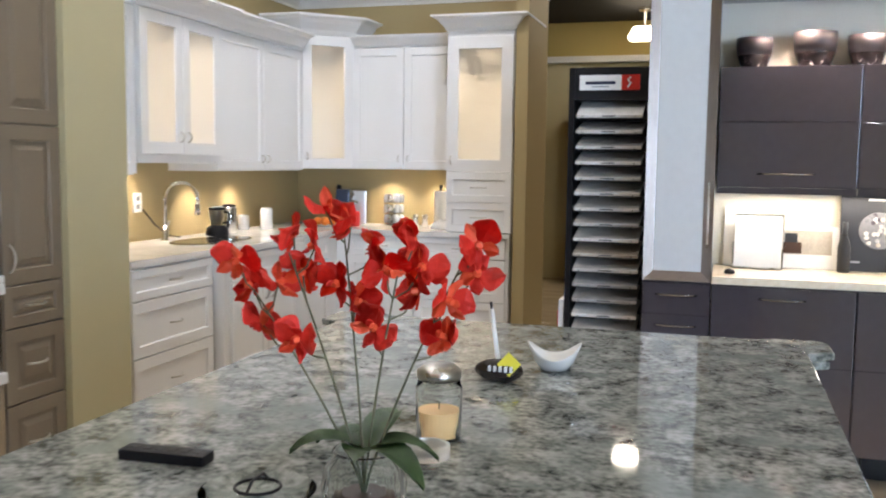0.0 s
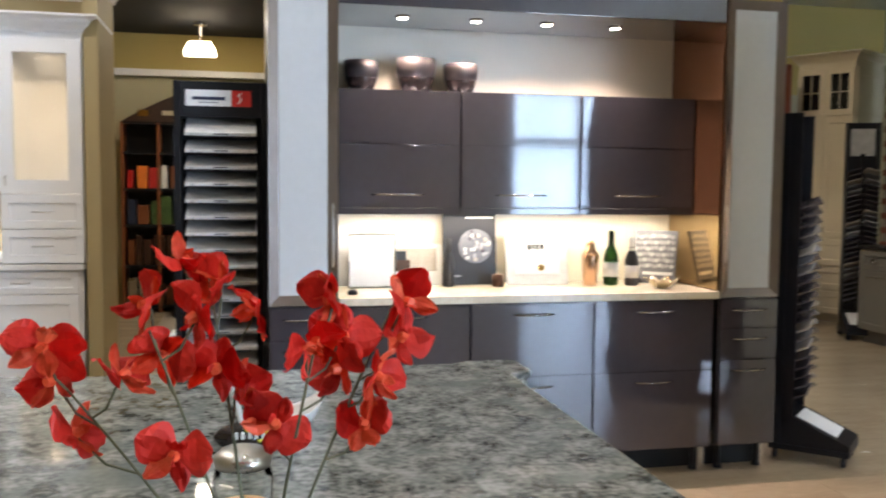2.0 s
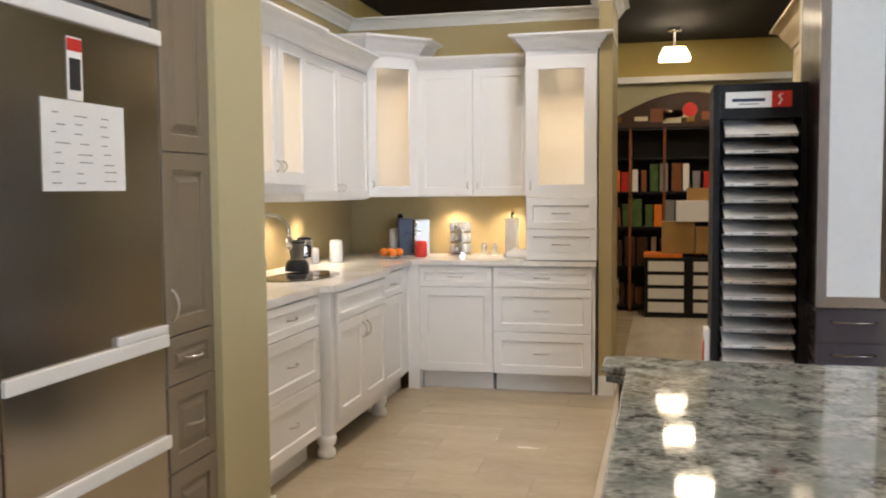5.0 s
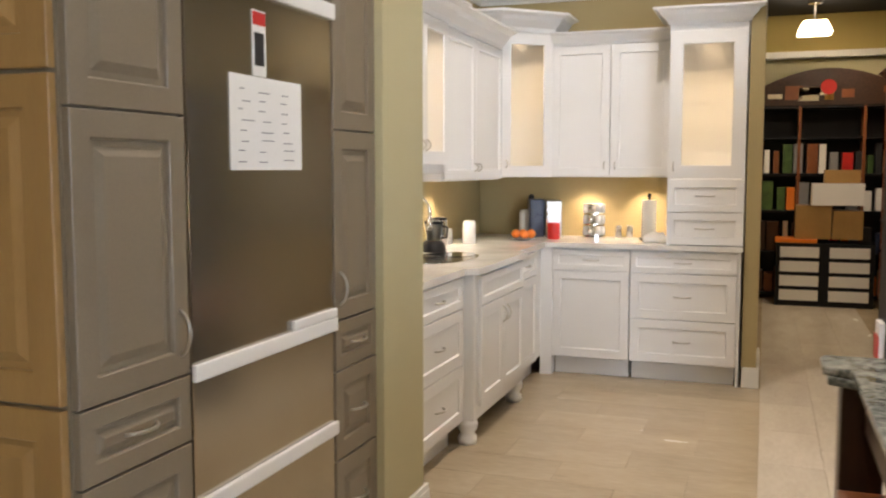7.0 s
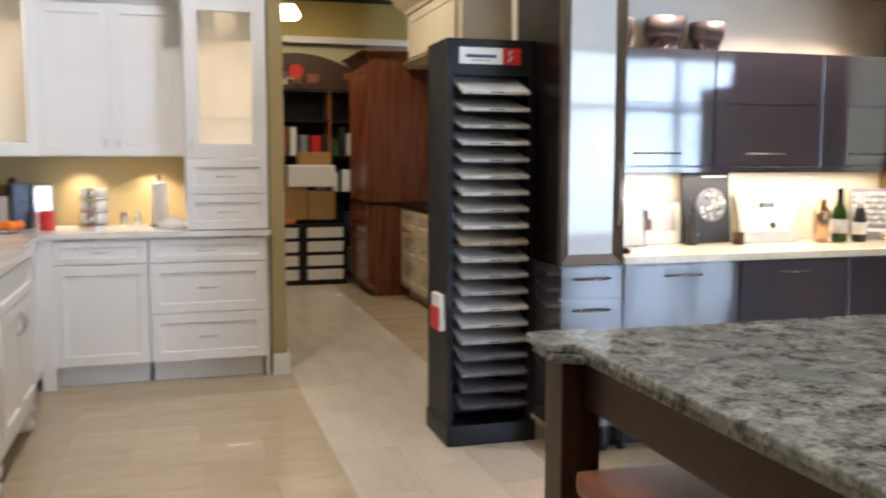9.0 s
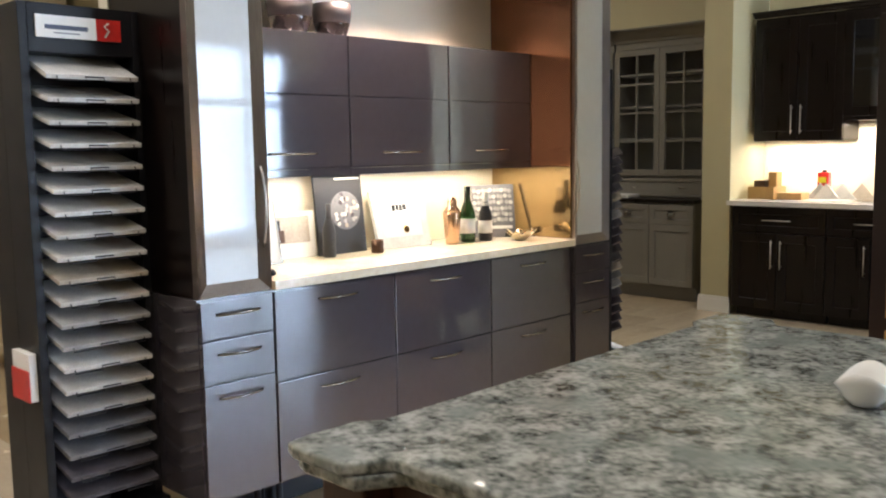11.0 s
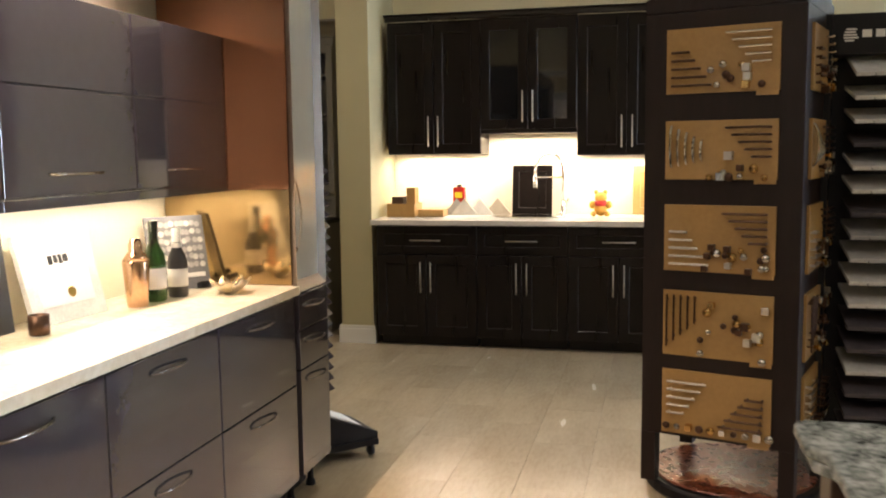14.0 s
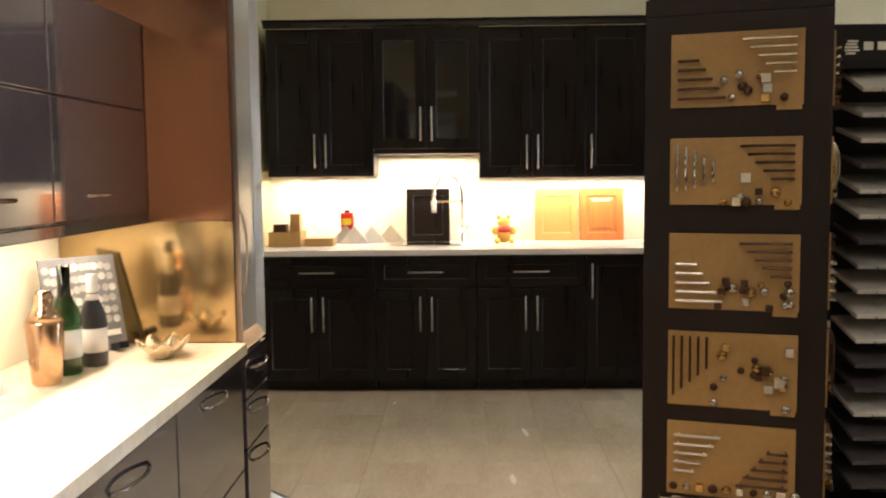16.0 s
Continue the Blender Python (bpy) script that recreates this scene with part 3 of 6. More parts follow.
def crown(name, pts, z, size, material, label):
    """A cornice moulding along a plan line; the room lies to the right of it."""
    prof = [(0, -1.0), (0.12, -1.0), (0.18, -0.8), (0.5, -0.45), (0.62, -0.25), (0.9, -0.12), (1.0, -0.12), (1.0, 0), (0, 0)]
    bm = bmesh.new()
    n = len(pts)
    rings = []
    for i in range(n):
        a = Vector(pts[max(i - 1, 0)]) if i else None
        p = Vector(pts[i])
        dirs = []
        if i:
            dirs.append((p - Vector(pts[i - 1])).normalized())
        if i < n - 1:
            dirs.append((Vector(pts[i + 1]) - p).normalized())
        nor = [Vector((d.y, -d.x)) for d in dirs]
        b = sum(nor, Vector((0, 0))).normalized()
        b = b / max(0.3, b.dot(nor[0]))
        rings.append([bm.verts.new((p.x + b.x * o * size, p.y + b.y * o * size, z + h * size)) for o, h in prof])
    for r0, r1 in zip(rings, rings[1:]):
        for k in range(len(prof)):
            bm.faces.new((r0[k], r1[k], r1[(k + 1) % len(prof)], r0[(k + 1) % len(prof)]))
    bm.faces.new(rings[0])
    bm.faces.new(rings[-1][::-1])
    bmesh.ops.recalc_face_normals(bm, faces=bm.faces)
    return bm


single("crown_trim", crown("c", [(-3.62, 4.4), (-3.62, 7.62), (-1.62, 7.62), (-1.62, 6.99), (-1.53, 6.99), (-1.53, 7.70)], 2.76, 0.085, "trim", ""), "trim", Matrix.Identity(4), "white crown moulding high on the olive wall", "trim", "", "structure")
single("ledge_trim", box(-3.9, 1.2, 11.78, 11.9, 2.66, 2.735, 0.01), "trim", Matrix.Identity(4), "white ledge along the far wall", "trim", "", "structure")

# ---- white kitchen: back run ----
WH = "white lacquered shaker base cabinet under a quartz counter"
cabinet("base_cabinet", pose(-2.88, 6.97, 0), 0.53, 0.62, 0, 0.885, [(0, 0.53, 0.735, 0.88, "drawer", "mid"), (0, 0.53, 0.13, 0.735, "door", None)], "white", "white", WH, kick=0.125, pull=("bow", "nickel", 0.11), group="white base cabinets")
cabinet("base_cabinet", pose(-2.347, 6.97, 0), 0.687, 0.62, 0, 0.885, [(0, 0.687, 0.735, 0.88, "drawer", "mid"), (0, 0.687, 0.425, 0.735, "drawer", "mid"), (0, 0.687, 0.13, 0.425, "drawer", "mid")], "white", "white", "white lacquered shaker drawer cabinet under a quartz counter", kick=0.125, pull=("bow", "nickel", 0.11), group="white base cabinets")
single("counter", prism([(-3.6, 4.42), (-2.93, 4.42), (-2.93, 5.16), (-2.86, 5.20), (-2.86, 6.18), (-2.93, 6.22), (-2.93, 6.93), (-1.63, 6.93), (-1.63, 7.60), (-3.6, 7.60)], 0.89, 0.925), "whitequartz", Matrix.Identity(4), "white quartz L-shaped counter with a sink cut-out", "counter")
tw = thing("glass_tower", pose(-2.12, 7.0, 0.926), "tall white cupboard with lit glass door, standing on the counter", "cabinet")
part("side_panel", box(0, 0.02, 0, 0.6, 0, 1.40, 0.001), "white", tw)
part("side_panel", box(0.47, 0.49, 0, 0.6, 0, 1.40, 0.001), "white", tw)
part("back_panel", box(0.02, 0.47, 0.585, 0.6, 0, 1.40), "white", tw)
part("drawer_box", box(0.02, 0.47, 0.0, 0.58, 0, 0.435), "white", tw)
part("top_panel", box(0.02, 0.47, 0, 0.585, 1.38, 1.40), "white", tw)
for z in (0.66, 0.92, 1.15):
    part("glass_shelf", box(0.022, 0.468, 0.05, 0.58, z, z + 0.008), "clear", tw)
for a, b in ((0.005, 0.215), (0.22, 0.43)):
    dr = part("drawer_front", panel_door(0.484, b - a, 0.02, 0.05), "white", tw)
    dr.matrix_local = pose(0.003, -0.002, a)
    pull_on(dr, "bow", "nickel", 0.242, -0.02, (b - a) / 2, 0.12)
dr = part("door", panel_door(0.484, 0.955, 0.02, 0.085, "glass"), "white", tw)
dr.matrix_local = pose(0.003, -0.002, 0.44)
part("pane", box(0.085, 0.399, -0.012, -0.008, 0.085, 0.87), "frost", dr)
pull_on(dr, "bow", "nickel", 0.035, -0.02, 0.08, 0.06, True)
part("cornice", crown("c", [(0, 0.6), (0, -0.002), (0.49, -0.002), (0.49, 0.6)], 1.545, 0.105, "white", ""), "white", tw)
part("cornice_core", box(0.0, 0.49, -0.001, 0.6, 1.40, 1.543), "white", tw)

WU = "white lacquered shaker wall cabinet with two doors"
cabinet("wall_cabinet", pose(-2.968, 7.27, 0), 0.846, 0.345, 1.37, 2.30, [(0, 0.423, 1.375, 2.295, "door", "r-b"), (0.423, 0.846, 1.375, 2.295, "door", "l-b")], "white", "white", WU, pull=("bow", "nickel", 0.05))
single("cornice", crown("c", [(-2.968, 7.268), (-2.12, 7.268)], 2.385, 0.085, "white", ""), "white", Matrix.Identity(4), "white cornice moulding along the wall cabinets", "cornice")
# diagonal corner cupboard
cc = thing("corner_cabinet", pose(-3.27, 6.97, 0, 0, 0, 45), "white diagonal corner wall cabinet with lit glass door", "cabinet")
W = 0.424
part("frame_panel", box(0.0, 0.02, 0.0, 0.03, 1.37, 2.38), "white", cc)
part("frame_panel", box(W - 0.02, W, 0.0, 0.03, 1.37, 2.38), "white", cc)
part("bottom_panel", prism([(0, 0.002), (W, 0.002), (W + 0.22, 0.22), (W / 2, 0.66), (-0.22, 0.22)], 1.37, 1.39), "white", cc)
part("top_panel", prism([(0, 0.002), (W, 0.002), (W + 0.22, 0.22), (W / 2, 0.66), (-0.22, 0.22)], 2.38, 2.40), "white", cc)
for z in (1.70, 1.95, 2.18):
    part("glass_shelf", prism([(0.03, 0.04), (W - 0.03, 0.04), (W + 0.2, 0.22), (W / 2, 0.6), (-0.2, 0.22)], z, z + 0.008), "clear", cc)
part("side_panel", box(-0.31, -0.004, 0.0, 0.018, 1.39, 2.38), "white", cc).matrix_local = pose(0, 0, 0, 0, 0, -45) @ pose(0, 0, 0)
sp = part("side_panel", box(0.004, 0.31, 0.0, 0.018, 1.39, 2.38), "white", cc)
sp.matrix_local = pose(W, 0, 0, 0, 0, 45)
part("back_panel", box(0, 0.60, -0.012, 0, 1.39, 2.38), "white", cc).matrix_local = pose(-0.2, 0.215, 0, 0, 0, 45)
part("back_panel", box(0, 0.60, -0.012, 0, 1.39, 2.38), "white", cc).matrix_local = pose(W / 2 + 0.005, 0.64, 0, 0, 0, -45)
dr = part("door", panel_door(W - 0.006, 1.0, 0.02, 0.075, "glass"), "white", cc)
dr.matrix_local = pose(0.003, -0.002, 1.375)
part("pane", box(0.075, W - 0.081, -0.012, -0.008, 0.075, 0.925), "frost", dr)
pull_on(dr, "bow", "nickel", 0.035, -0.02, 0.09, 0.05, True)
part("cornice", crown("c", [(0.0 - 0.2, 0.2), (0, 0), (W, 0), (W + 0.2, 0.2)], 2.52, 0.13, "white", ""), "white", cc)
part("cornice_core", prism([(0, 0.004), (W, 0.004), (W + 0.2, 0.2), (W / 2, 0.6), (-0.2, 0.2)], 2.40, 2.518), "white", cc)

# ---- white kitchen: side run, faces +x ----
def west(y, x=-2.96):
    return pose(x, y, 0, 0, 0, 90)


cabinet("base_cabinet", west(4.43), 0.74, 0.6, 0, 0.885, [(0, 0.74, 0.72, 0.88, "drawer", "mid"), (0, 0.74, 0.43, 0.72, "drawer", "mid"), (0, 0.74, 0.13, 0.43, "drawer", "mid")], "white", "white", "white lacquered three-drawer cabinet under a quartz counter", kick=0.125, pull=("bow", "nickel", 0.11), group="white base cabinets")
sk = cabinet("sink_cabinet", west(5.2, -2.89), 0.98, 0.67, 0.125, 0.885, [(0.06, 0.92, 0.72, 0.88, "drawer", None), (0.06, 0.49, 0.19, 0.72, "door", "r-t"), (0.49, 0.92, 0.19, 0.72, "door", "l-t")], "white", "white", "white furniture-style sink cabinet on turned feet", pull=("bow", "nickel", 0.09), group="white base cabinets")
for x in (0.03, 0.95):
    f = part("foot", lathe([(0.045, 0.0), (0.05, 0.02), (0.048, 0.04), (0.036, 0.055), (0.05, 0.08), (0.055, 0.105), (0.05, 0.125)], 20), "white", sk, "", True)
    f.matrix_local = pose(x, 0.045, 0)
cabinet("base_cabinet", west(6.2), 0.74, 0.6, 0, 0.885, [(0, 0.55, 0.72, 0.88, "drawer", "mid"), (0, 0.55, 0.13, 0.72, "door", "l-t")], "white", "white", WH, kick=0.125, pull=("bow", "nickel", 0.09), group="white base cabinets")
cabinet("wall_cabinet", west(4.42, -3.27), 0.5, 0.34, 1.34, 2.25, [(0, 0.5, 1.345, 2.245, "door", "l-b")], "white", "white", "white lacquered shaker wall cabinet with one door", pull=("bow", "nickel", 0.05))
gc = thing("glass_wall_cabinet", west(4.92, -3.24), "white wall cabinet with two lit glass doors over the sink", "cabinet")
for x in (0.0, 0.80):
    part("side_panel", box(x, x + 0.02, 0, 0.37, 1.45, 2.25), "white", gc)
for z in (1.45, 2.23):
    part("shelf_panel", box(0.02, 0.80, 0, 0.36, z, z + 0.02), "white", gc)
part("back_panel", box(0.02, 0.80, 0.355, 0.37, 1.47, 2.23), "white", gc)
part("glass_shelf", box(0.022, 0.798, 0.03, 0.35, 1.85, 1.858), "clear", gc)
part("valance", box(0.0, 0.82, 0.0, 0.02, 1.405, 1.45, 0.002), "white", gc)
for x, hold in ((0.0, 0.37), (0.41, 0.035)):
    dr = part("door", panel_door(0.404, 0.79, 0.02, 0.07, "glass"), "white", gc)
    dr.matrix_local = pose(x + 0.003, -0.002, 1.455)
    part("pane", box(0.07, 0.334, -0.012, -0.008, 0.07, 0.72), "frost", dr)
    pull_on(dr, "bow", "nickel", hold, -0.02, 0.1, 0.06, True)
cabinet("wall_cabinet", west(5.742, -3.27), 1.222, 0.34, 1.355, 2.25, [(0, 0.611, 1.36, 2.245, "door", "r-b"), (0.611, 1.222, 1.36, 2.245, "door", "l-b")], "white", "white", WU, pull=("bow", "nickel", 0.05))
single("cornice", crown("c", [(-3.268, 6.96), (-3.268, 5.74), (-3.238, 5.74), (-3.238, 4.92), (-3.268, 4.92), (-3.268, 4.42)][::-1], 2.37, 0.12, "white", ""), "white", Matrix.Identity(4), "white cornice moulding along the wall cabinets", "cornice")

# ---- refrigerator wall, faces +x ----
fx = -2.85
PULLT = ("bow", "nickel", 0.11)
TL = "taupe raised-panel tall pantry cabinet with drawers"
pantry = cabinet("pantry_cabinet", west(2.312, fx), 0.388, 0.7, 0, 2.55, [(0, 0.388, 0.925, 1.555, "door", "r-b"), (0, 0.388, 1.555, 2.5, "door", None), (0, 0.388, 0.755, 0.925, "drawer", "mid"), (0, 0.388, 0.45, 0.755, "drawer", "mid"), (0, 0.388, 0.12, 0.45, "drawer", "mid")], "taupe", "taupe", TL, style="raised", pull=PULLT, kick=0.1)
# end of the same taupe unit; the tan paints in its warm light
for a, b in ((0.12, 0.93), (0.94, 1.62), (1.63, 2.5)):
    for x in (0.01, 0.36):
        e = part("end_panel", panel_door(0.335, b - a, 0.02, 0.07, "raised"), "tan", pantry, "taupe raised panel with warm light in its tan colour")
        e.matrix_local = pose(-0.002, 0.70 - x, a, 0, 0, -90)
cabinet("pantry_cabinet", west(3.492, fx), 0.335, 0.7, 0, 2.55, [(0, 0.335, 0.925, 1.555, "door", "l-b"), (0, 0.335, 1.555, 2.5, "door", None), (0, 0.335, 0.755, 0.925, "drawer", "mid"), (0, 0.335, 0.45, 0.755, "drawer", "mid"), (0, 0.335, 0.12, 0.45, "drawer", "mid")], "taupe", "taupe", TL, style="raised", pull=PULLT, kick=0.1)
fr = thing("refrigerator", west(2.703, fx), "built-in stainless steel refrigerator still in shipping tape", "refrigerator")
part("body", box(0, 0.786, 0.01, 0.7, 0.02, 1.98), "greyp", fr)
part("upper_door", box(0.004, 0.782, -0.02, 0.008, 0.935, 1.93, 0.006), "steel", fr)
part("freezer_drawer", box(0.004, 0.782, -0.02, 0.008, 0.59, 0.92, 0.006), "steel", fr)
part("freezer_drawer", box(0.004, 0.782, -0.02, 0.008, 0.10, 0.58, 0.006), "steel", fr)
for z in (0.922, 0.575):
    part("foam_strip", box(0.0, 0.786, -0.036, -0.021, z - 0.022, z + 0.022, 0.006), "paper", fr, "white protective foam strip")
part("foam_strip", box(0.0, 0.786, -0.036, -0.021, 1.90, 1.95, 0.006), "paper", fr, "white protective foam strip")
part("foam_corner", box(0.50, 0.786, -0.034, -0.021, 0.945, 0.975, 0.006), "paper", fr, "white foam corner piece")
note = thing("paper_notice", west(2.893, fx + 0.0215), "printed white instruction sheet taped to the steel door", "notice")
part("sheet", box(0, 0.385, -0.0015, 0, 1.425, 1.68), "paper", note)
random.seed(4)
for i in range(24):
    x, z = 0.03 + 0.11 * (i % 3) + random.uniform(0, 0.03), 1.445 + 0.027 * (i // 3) + random.uniform(0, 0.008)
    part("text_bar", box(x, x + random.uniform(0.02, 0.07), -0.0025, -0.0015, z, z + 0.003), "greyp", note)
tape = thing("tape_strip", west(3.01, fx + 0.0215), "tape strip with red and black print on the steel door", "tape")
part("strip", box(0, 0.07, -0.0015, 0, 1.682, 1.86), "paper", tape)
part("red_patch", box(0.002, 0.068, -0.0025, -0.0015, 1.82, 1.855), "red", tape)
part("black_patch", box(0.01, 0.06, -0.0025, -0.0015, 1.71, 1.80), "ink", tape)
single("upper_panel", box(0, 0.786, 0.0, 0.68, 1.99, 2.55), "taupe", west(2.703, fx), "taupe panel over the refrigerator", "cabinet")

# ---- grey gloss display ----
G = "grey"
gp = ("bow", "nickel", 0.17)
def grey_base(x0, x1, fronts, label, y=5.02):
    return cabinet("drawer_cabinet", pose(x0, y, 0), x1 - x0, 0.56, 0.13, 0.885, [(0, x1 - x0, a, b, "drawer", "top") for a, b in fronts], "greyl", "greyl", label, style="slab", pull=("bow", "pullsteel", min(0.2, (x1 - x0) * 0.6)), group="grey gloss drawers")


T3 = ((0.735, 0.88), (0.575, 0.735), (0.135, 0.575))
T2 = ((0.53, 0.88), (0.135, 0.53))
GB = "glossy grey lacquered drawer cabinet with bowed chrome handles"
units = [grey_base(-0.54, -0.23, T3, "narrow glossy grey drawer cabinet under the glass tower")]
for a, b in ((-0.228, 0.388), (0.39, 1.006), (1.008, 1.64)):
    units.append(grey_base(a, b, T2, GB))
units.append(grey_base(1.68, 2.0, T3, "narrow glossy brown-grey drawer cabinet under the glass tower"))
for u in units:
    wd = max(v.co.x for v in u.children[0].data.vertices)
    for x in (0.05, wd - 0.05):
        f = part("foot", lathe([(0.022, 0), (0.022, 0.015), (0.014, 0.03), (0.014, 0.13)], 14), "black", u)
        f.matrix_local = pose(x, 0.06, 0)
    # added board that makes the shaded toe recess dark
    part("kick_board", box(0.002, wd - 0.002, 0.10, 0.115, 0.004, 0.132), "black", u, "black board added for the shade under the drawers")
single("counter", box(-0.228, 1.665, 4.985, 5.56, 0.887, 0.922, 0.003), "creamquartz", Matrix.Identity(4), "cream quartz counter glowing under a light strip", "counter")
single("display_back", box(-0.54, 2.0, 5.565, 5.64, 0.13, 2.36), "splash", Matrix.Identity(4), "ivory back panel of the grey kitchen display", "panel")


def tower(x0, x1, label):
    w = x1 - x0
    t = thing("glass_front_tower", pose(x0, 5.02, 0), label, "cabinet")
    part("body", box(0.002, w - 0.002, 0.02, 0.54, 0.89, 2.36), "espresso", t)
    bm = bmesh.new()
    fw = 0.048
    o = [(0, 0.89), (w, 0.89), (w, 2.36), (0, 2.36)]
    q = [(fw, 0.89 + fw), (w - fw, 0.89 + fw), (w - fw, 2.36 - fw), (fw, 2.36 - fw)]
    vo = [bm.verts.new((x, -0.018, z)) for x, z in o]
    vi = [bm.verts.new((x, 0.002, z)) for x, z in q]
    vb = [bm.verts.new((x, 0.02, z)) for x, z in o]
    for i in range(4):
        j = (i + 1) % 4
        bm.faces.new((vo[i], vo[j], vi[j], vi[i]))
        bm.faces.new((vb[j], vb[i], vo[i], vo[j])[::-1])
    bmesh.ops.recalc_face_normals(bm, faces=bm.faces)
    part("bevelled_frame", bm, "bronze", t, "bevelled brushed bronze frame")
    part("glass_panel", box(fw - 0.004, w - fw + 0.004, 0.001, 0.012, 0.89 + fw - 0.004, 2.36 - fw + 0.004), "whiteglass", t, "white back-painted glass")
    return t


tl = tower(-0.54, -0.232, "tall bronze-framed cupboard with a white glass front")
pull_on(tl, "bow", "nickel", 0.285, -0.006, 1.2, 0.3, True)
tr = tower(1.682, 2.0, "tall bronze-framed cupboard with a pale glass front")
pull_on(tr, "bow", "nickel", 0.02, -0.006, 1.2, 0.3, True)
part("side_panel", box(-0.016, 0.0, 0.0, 0.54, 1.302, 2.36), "copper", tr, "glossy copper side panel")
part("mirror_panel", box(-0.016, 0.0, 0.0, 0.54, 0.924, 1.30), "gold", tr, "bronze mirror side panel")
for a, b, nm in ((-0.226, 0.40, ""), (0.402, 1.028, ""), (1.03, 1.66, "")):
    w = b - a
    wc = cabinet("wall_cabinet", pose(a, 5.30, 0), w, 0.262, 1.325, 1.90, [(0, w, 1.635, 1.90, "drawer", None), (0, w, 1.328, 1.635, "drawer", "bottom")], "greyl", "greyl", "glossy grey lacquered wall cabinet with two lift-up flaps", style="slab", pull=("bow", "pullsteel", 0.26), group="grey wall cabinets")
    part("light_rail", box(0, w, -0.02, 0.0, 1.295, 1.325, 0.002), "greyl", wc)
single("soffit", box(-0.228, 1.662, 4.99, 5.56, 2.24, 2.36, 0.003), "greyl", Matrix.Identity(4), "glossy grey soffit with four downlights", "soffit")
for x, y in SOFFIT_LAMPS:
    d = thing("downlight", pose(x, y, 2.239), "small lit chrome downlight in the soffit", "downlight", "soffit downlights")
    part("trim_ring", lathe([(0.026, -0.006), (0.034, -0.006), (0.036, 0.0), (0.026, 0.0)], 20), "chrome", d)
    part("lens", lathe([(0.025, -0.007), (0.025, -0.002)], 20), "puckglow", d)

# ---- dark kitchen, faces -x ----
def east(y, x=4.77):
    return pose(x, y, 0, 0, 0, -90)


bp = ("bar", "nickel", 0.23)
BK = "espresso wood base cabinet with long steel bar handles"
ed = [5.65, 4.89, 4.23, 3.52]
for a, b in zip(ed, ed[1:]):
    w = a - b
    cabinet("base_cabinet", east(a), w, 0.66, 0, 0.905, [(0, w, 0.69, 0.90, "drawer", "mid"), (0, w / 2, 0.08, 0.69, "door", "r-t"), (w / 2, w, 0.08, 0.69, "door", "l-t")], "espresso", "espresso", BK, pull=bp, kick=0.07, group="dark base cabinets", rail=0.07)
cabinet("base_cabinet", east(3.52), 0.9, 0.66, 0, 0.905, [(0, 0.42, 0.08, 0.90, "door", "l-t"), (0.42, 0.9, 0.08, 0.90, "door", None)], "espresso", "espresso", BK, pull=bp, kick=0.07, group="dark base cabinets", rail=0.07)
single("counter", box(4.70, 5.44, 2.62, 5.68, 0.907, 0.945, 0.004), "whitequartz", Matrix.Identity(4), "white marbled stone counter of the dark kitchen", "counter")
BU = "espresso wood wall cabinet with steel bar handles"
cabinet("wall_cabinet", east(5.65, 5.12), 0.73, 0.32, 1.42, 2.42, [(0, 0.365, 1.425, 2.40, "door", "r-b"), (0.365, 0.73, 1.425, 2.40, "door", "l-b")], "espresso", "espresso", BU, pull=bp, rail=0.07, group="dark wall cabinets")
cabinet("glass_wall_cabinet", east(4.92, 5.10), 0.72, 0.34, 1.57, 2.42, [(0, 0.36, 1.60, 2.40, "glass", "r-b"), (0.36, 0.72, 1.60, 2.40, "glass", "l-b")], "espresso", "espresso", "espresso wood wall cabinet with dark glass doors over the sink", glass="smoke", pull=bp, rail=0.07, group="dark wall cabinets")
cabinet("wall_cabinet", east(4.20, 5.12), 0.72, 0.32, 1.40, 2.42, [(0, 0.36, 1.405, 2.40, "door", "r-b"), (0.36, 0.72, 1.405, 2.40, "door", "l-b")], "espresso", "espresso", BU, pull=bp, rail=0.07, group="dark wall cabinets")
cabinet("wall_cabinet", east(3.48, 5.12), 0.8, 0.32, 1.40, 2.42, [(0, 0.4, 1.405, 2.40, "door", "l-b"), (0.4, 0.8, 1.405, 2.40, "door", "l-b")], "espresso", "espresso", BU, pull=bp, rail=0.07, group="dark wall cabinets")
single("cornice", crown("c", [(5.10, 2.68), (5.10, 5.66)][::-1], 2.47, 0.05, "espresso", ""), "espresso", Matrix.Identity(4), "espresso wood cornice over the wall cabinets", "cornice")

# ---- island ----
IX0, IX1, IY0, IY1, IZ = -1.36, 0.10, 1.28, 3.37, 0.945
isl = thing("kitchen_island", pose(0, 0, 0), "dark wood table island with a thick grey granite top", "island")


def bumped_outline(inset):
    """The slab's plan: straight sides set back between squared corners that stand out over the legs."""
    b, c = 0.065, 0.15
    x0, x1, y0, y1 = IX0 + inset, IX1 - inset, IY0 + inset, IY1 - inset
    one = [(0, c), (b, c + 0.04)]
    pts = []
    for cx, cy, sx, sy, flip in ((x0, y0, 1, 1, False), (x1, y0, -1, 1, True), (x1, y1, -1, -1, False), (x0, y1, 1, -1, True)):
        side = [(cx + sx * u, cy + sy * v) for u, v in [one[1], one[0], (0, 0.03), (0.008, 0.008), (0.03, 0)]] + [(cx + sx * c, cy), (cx + sx * (c + 0.04), cy + sy * 0.03)]
        pts += side[::-1] if flip else side
    return pts


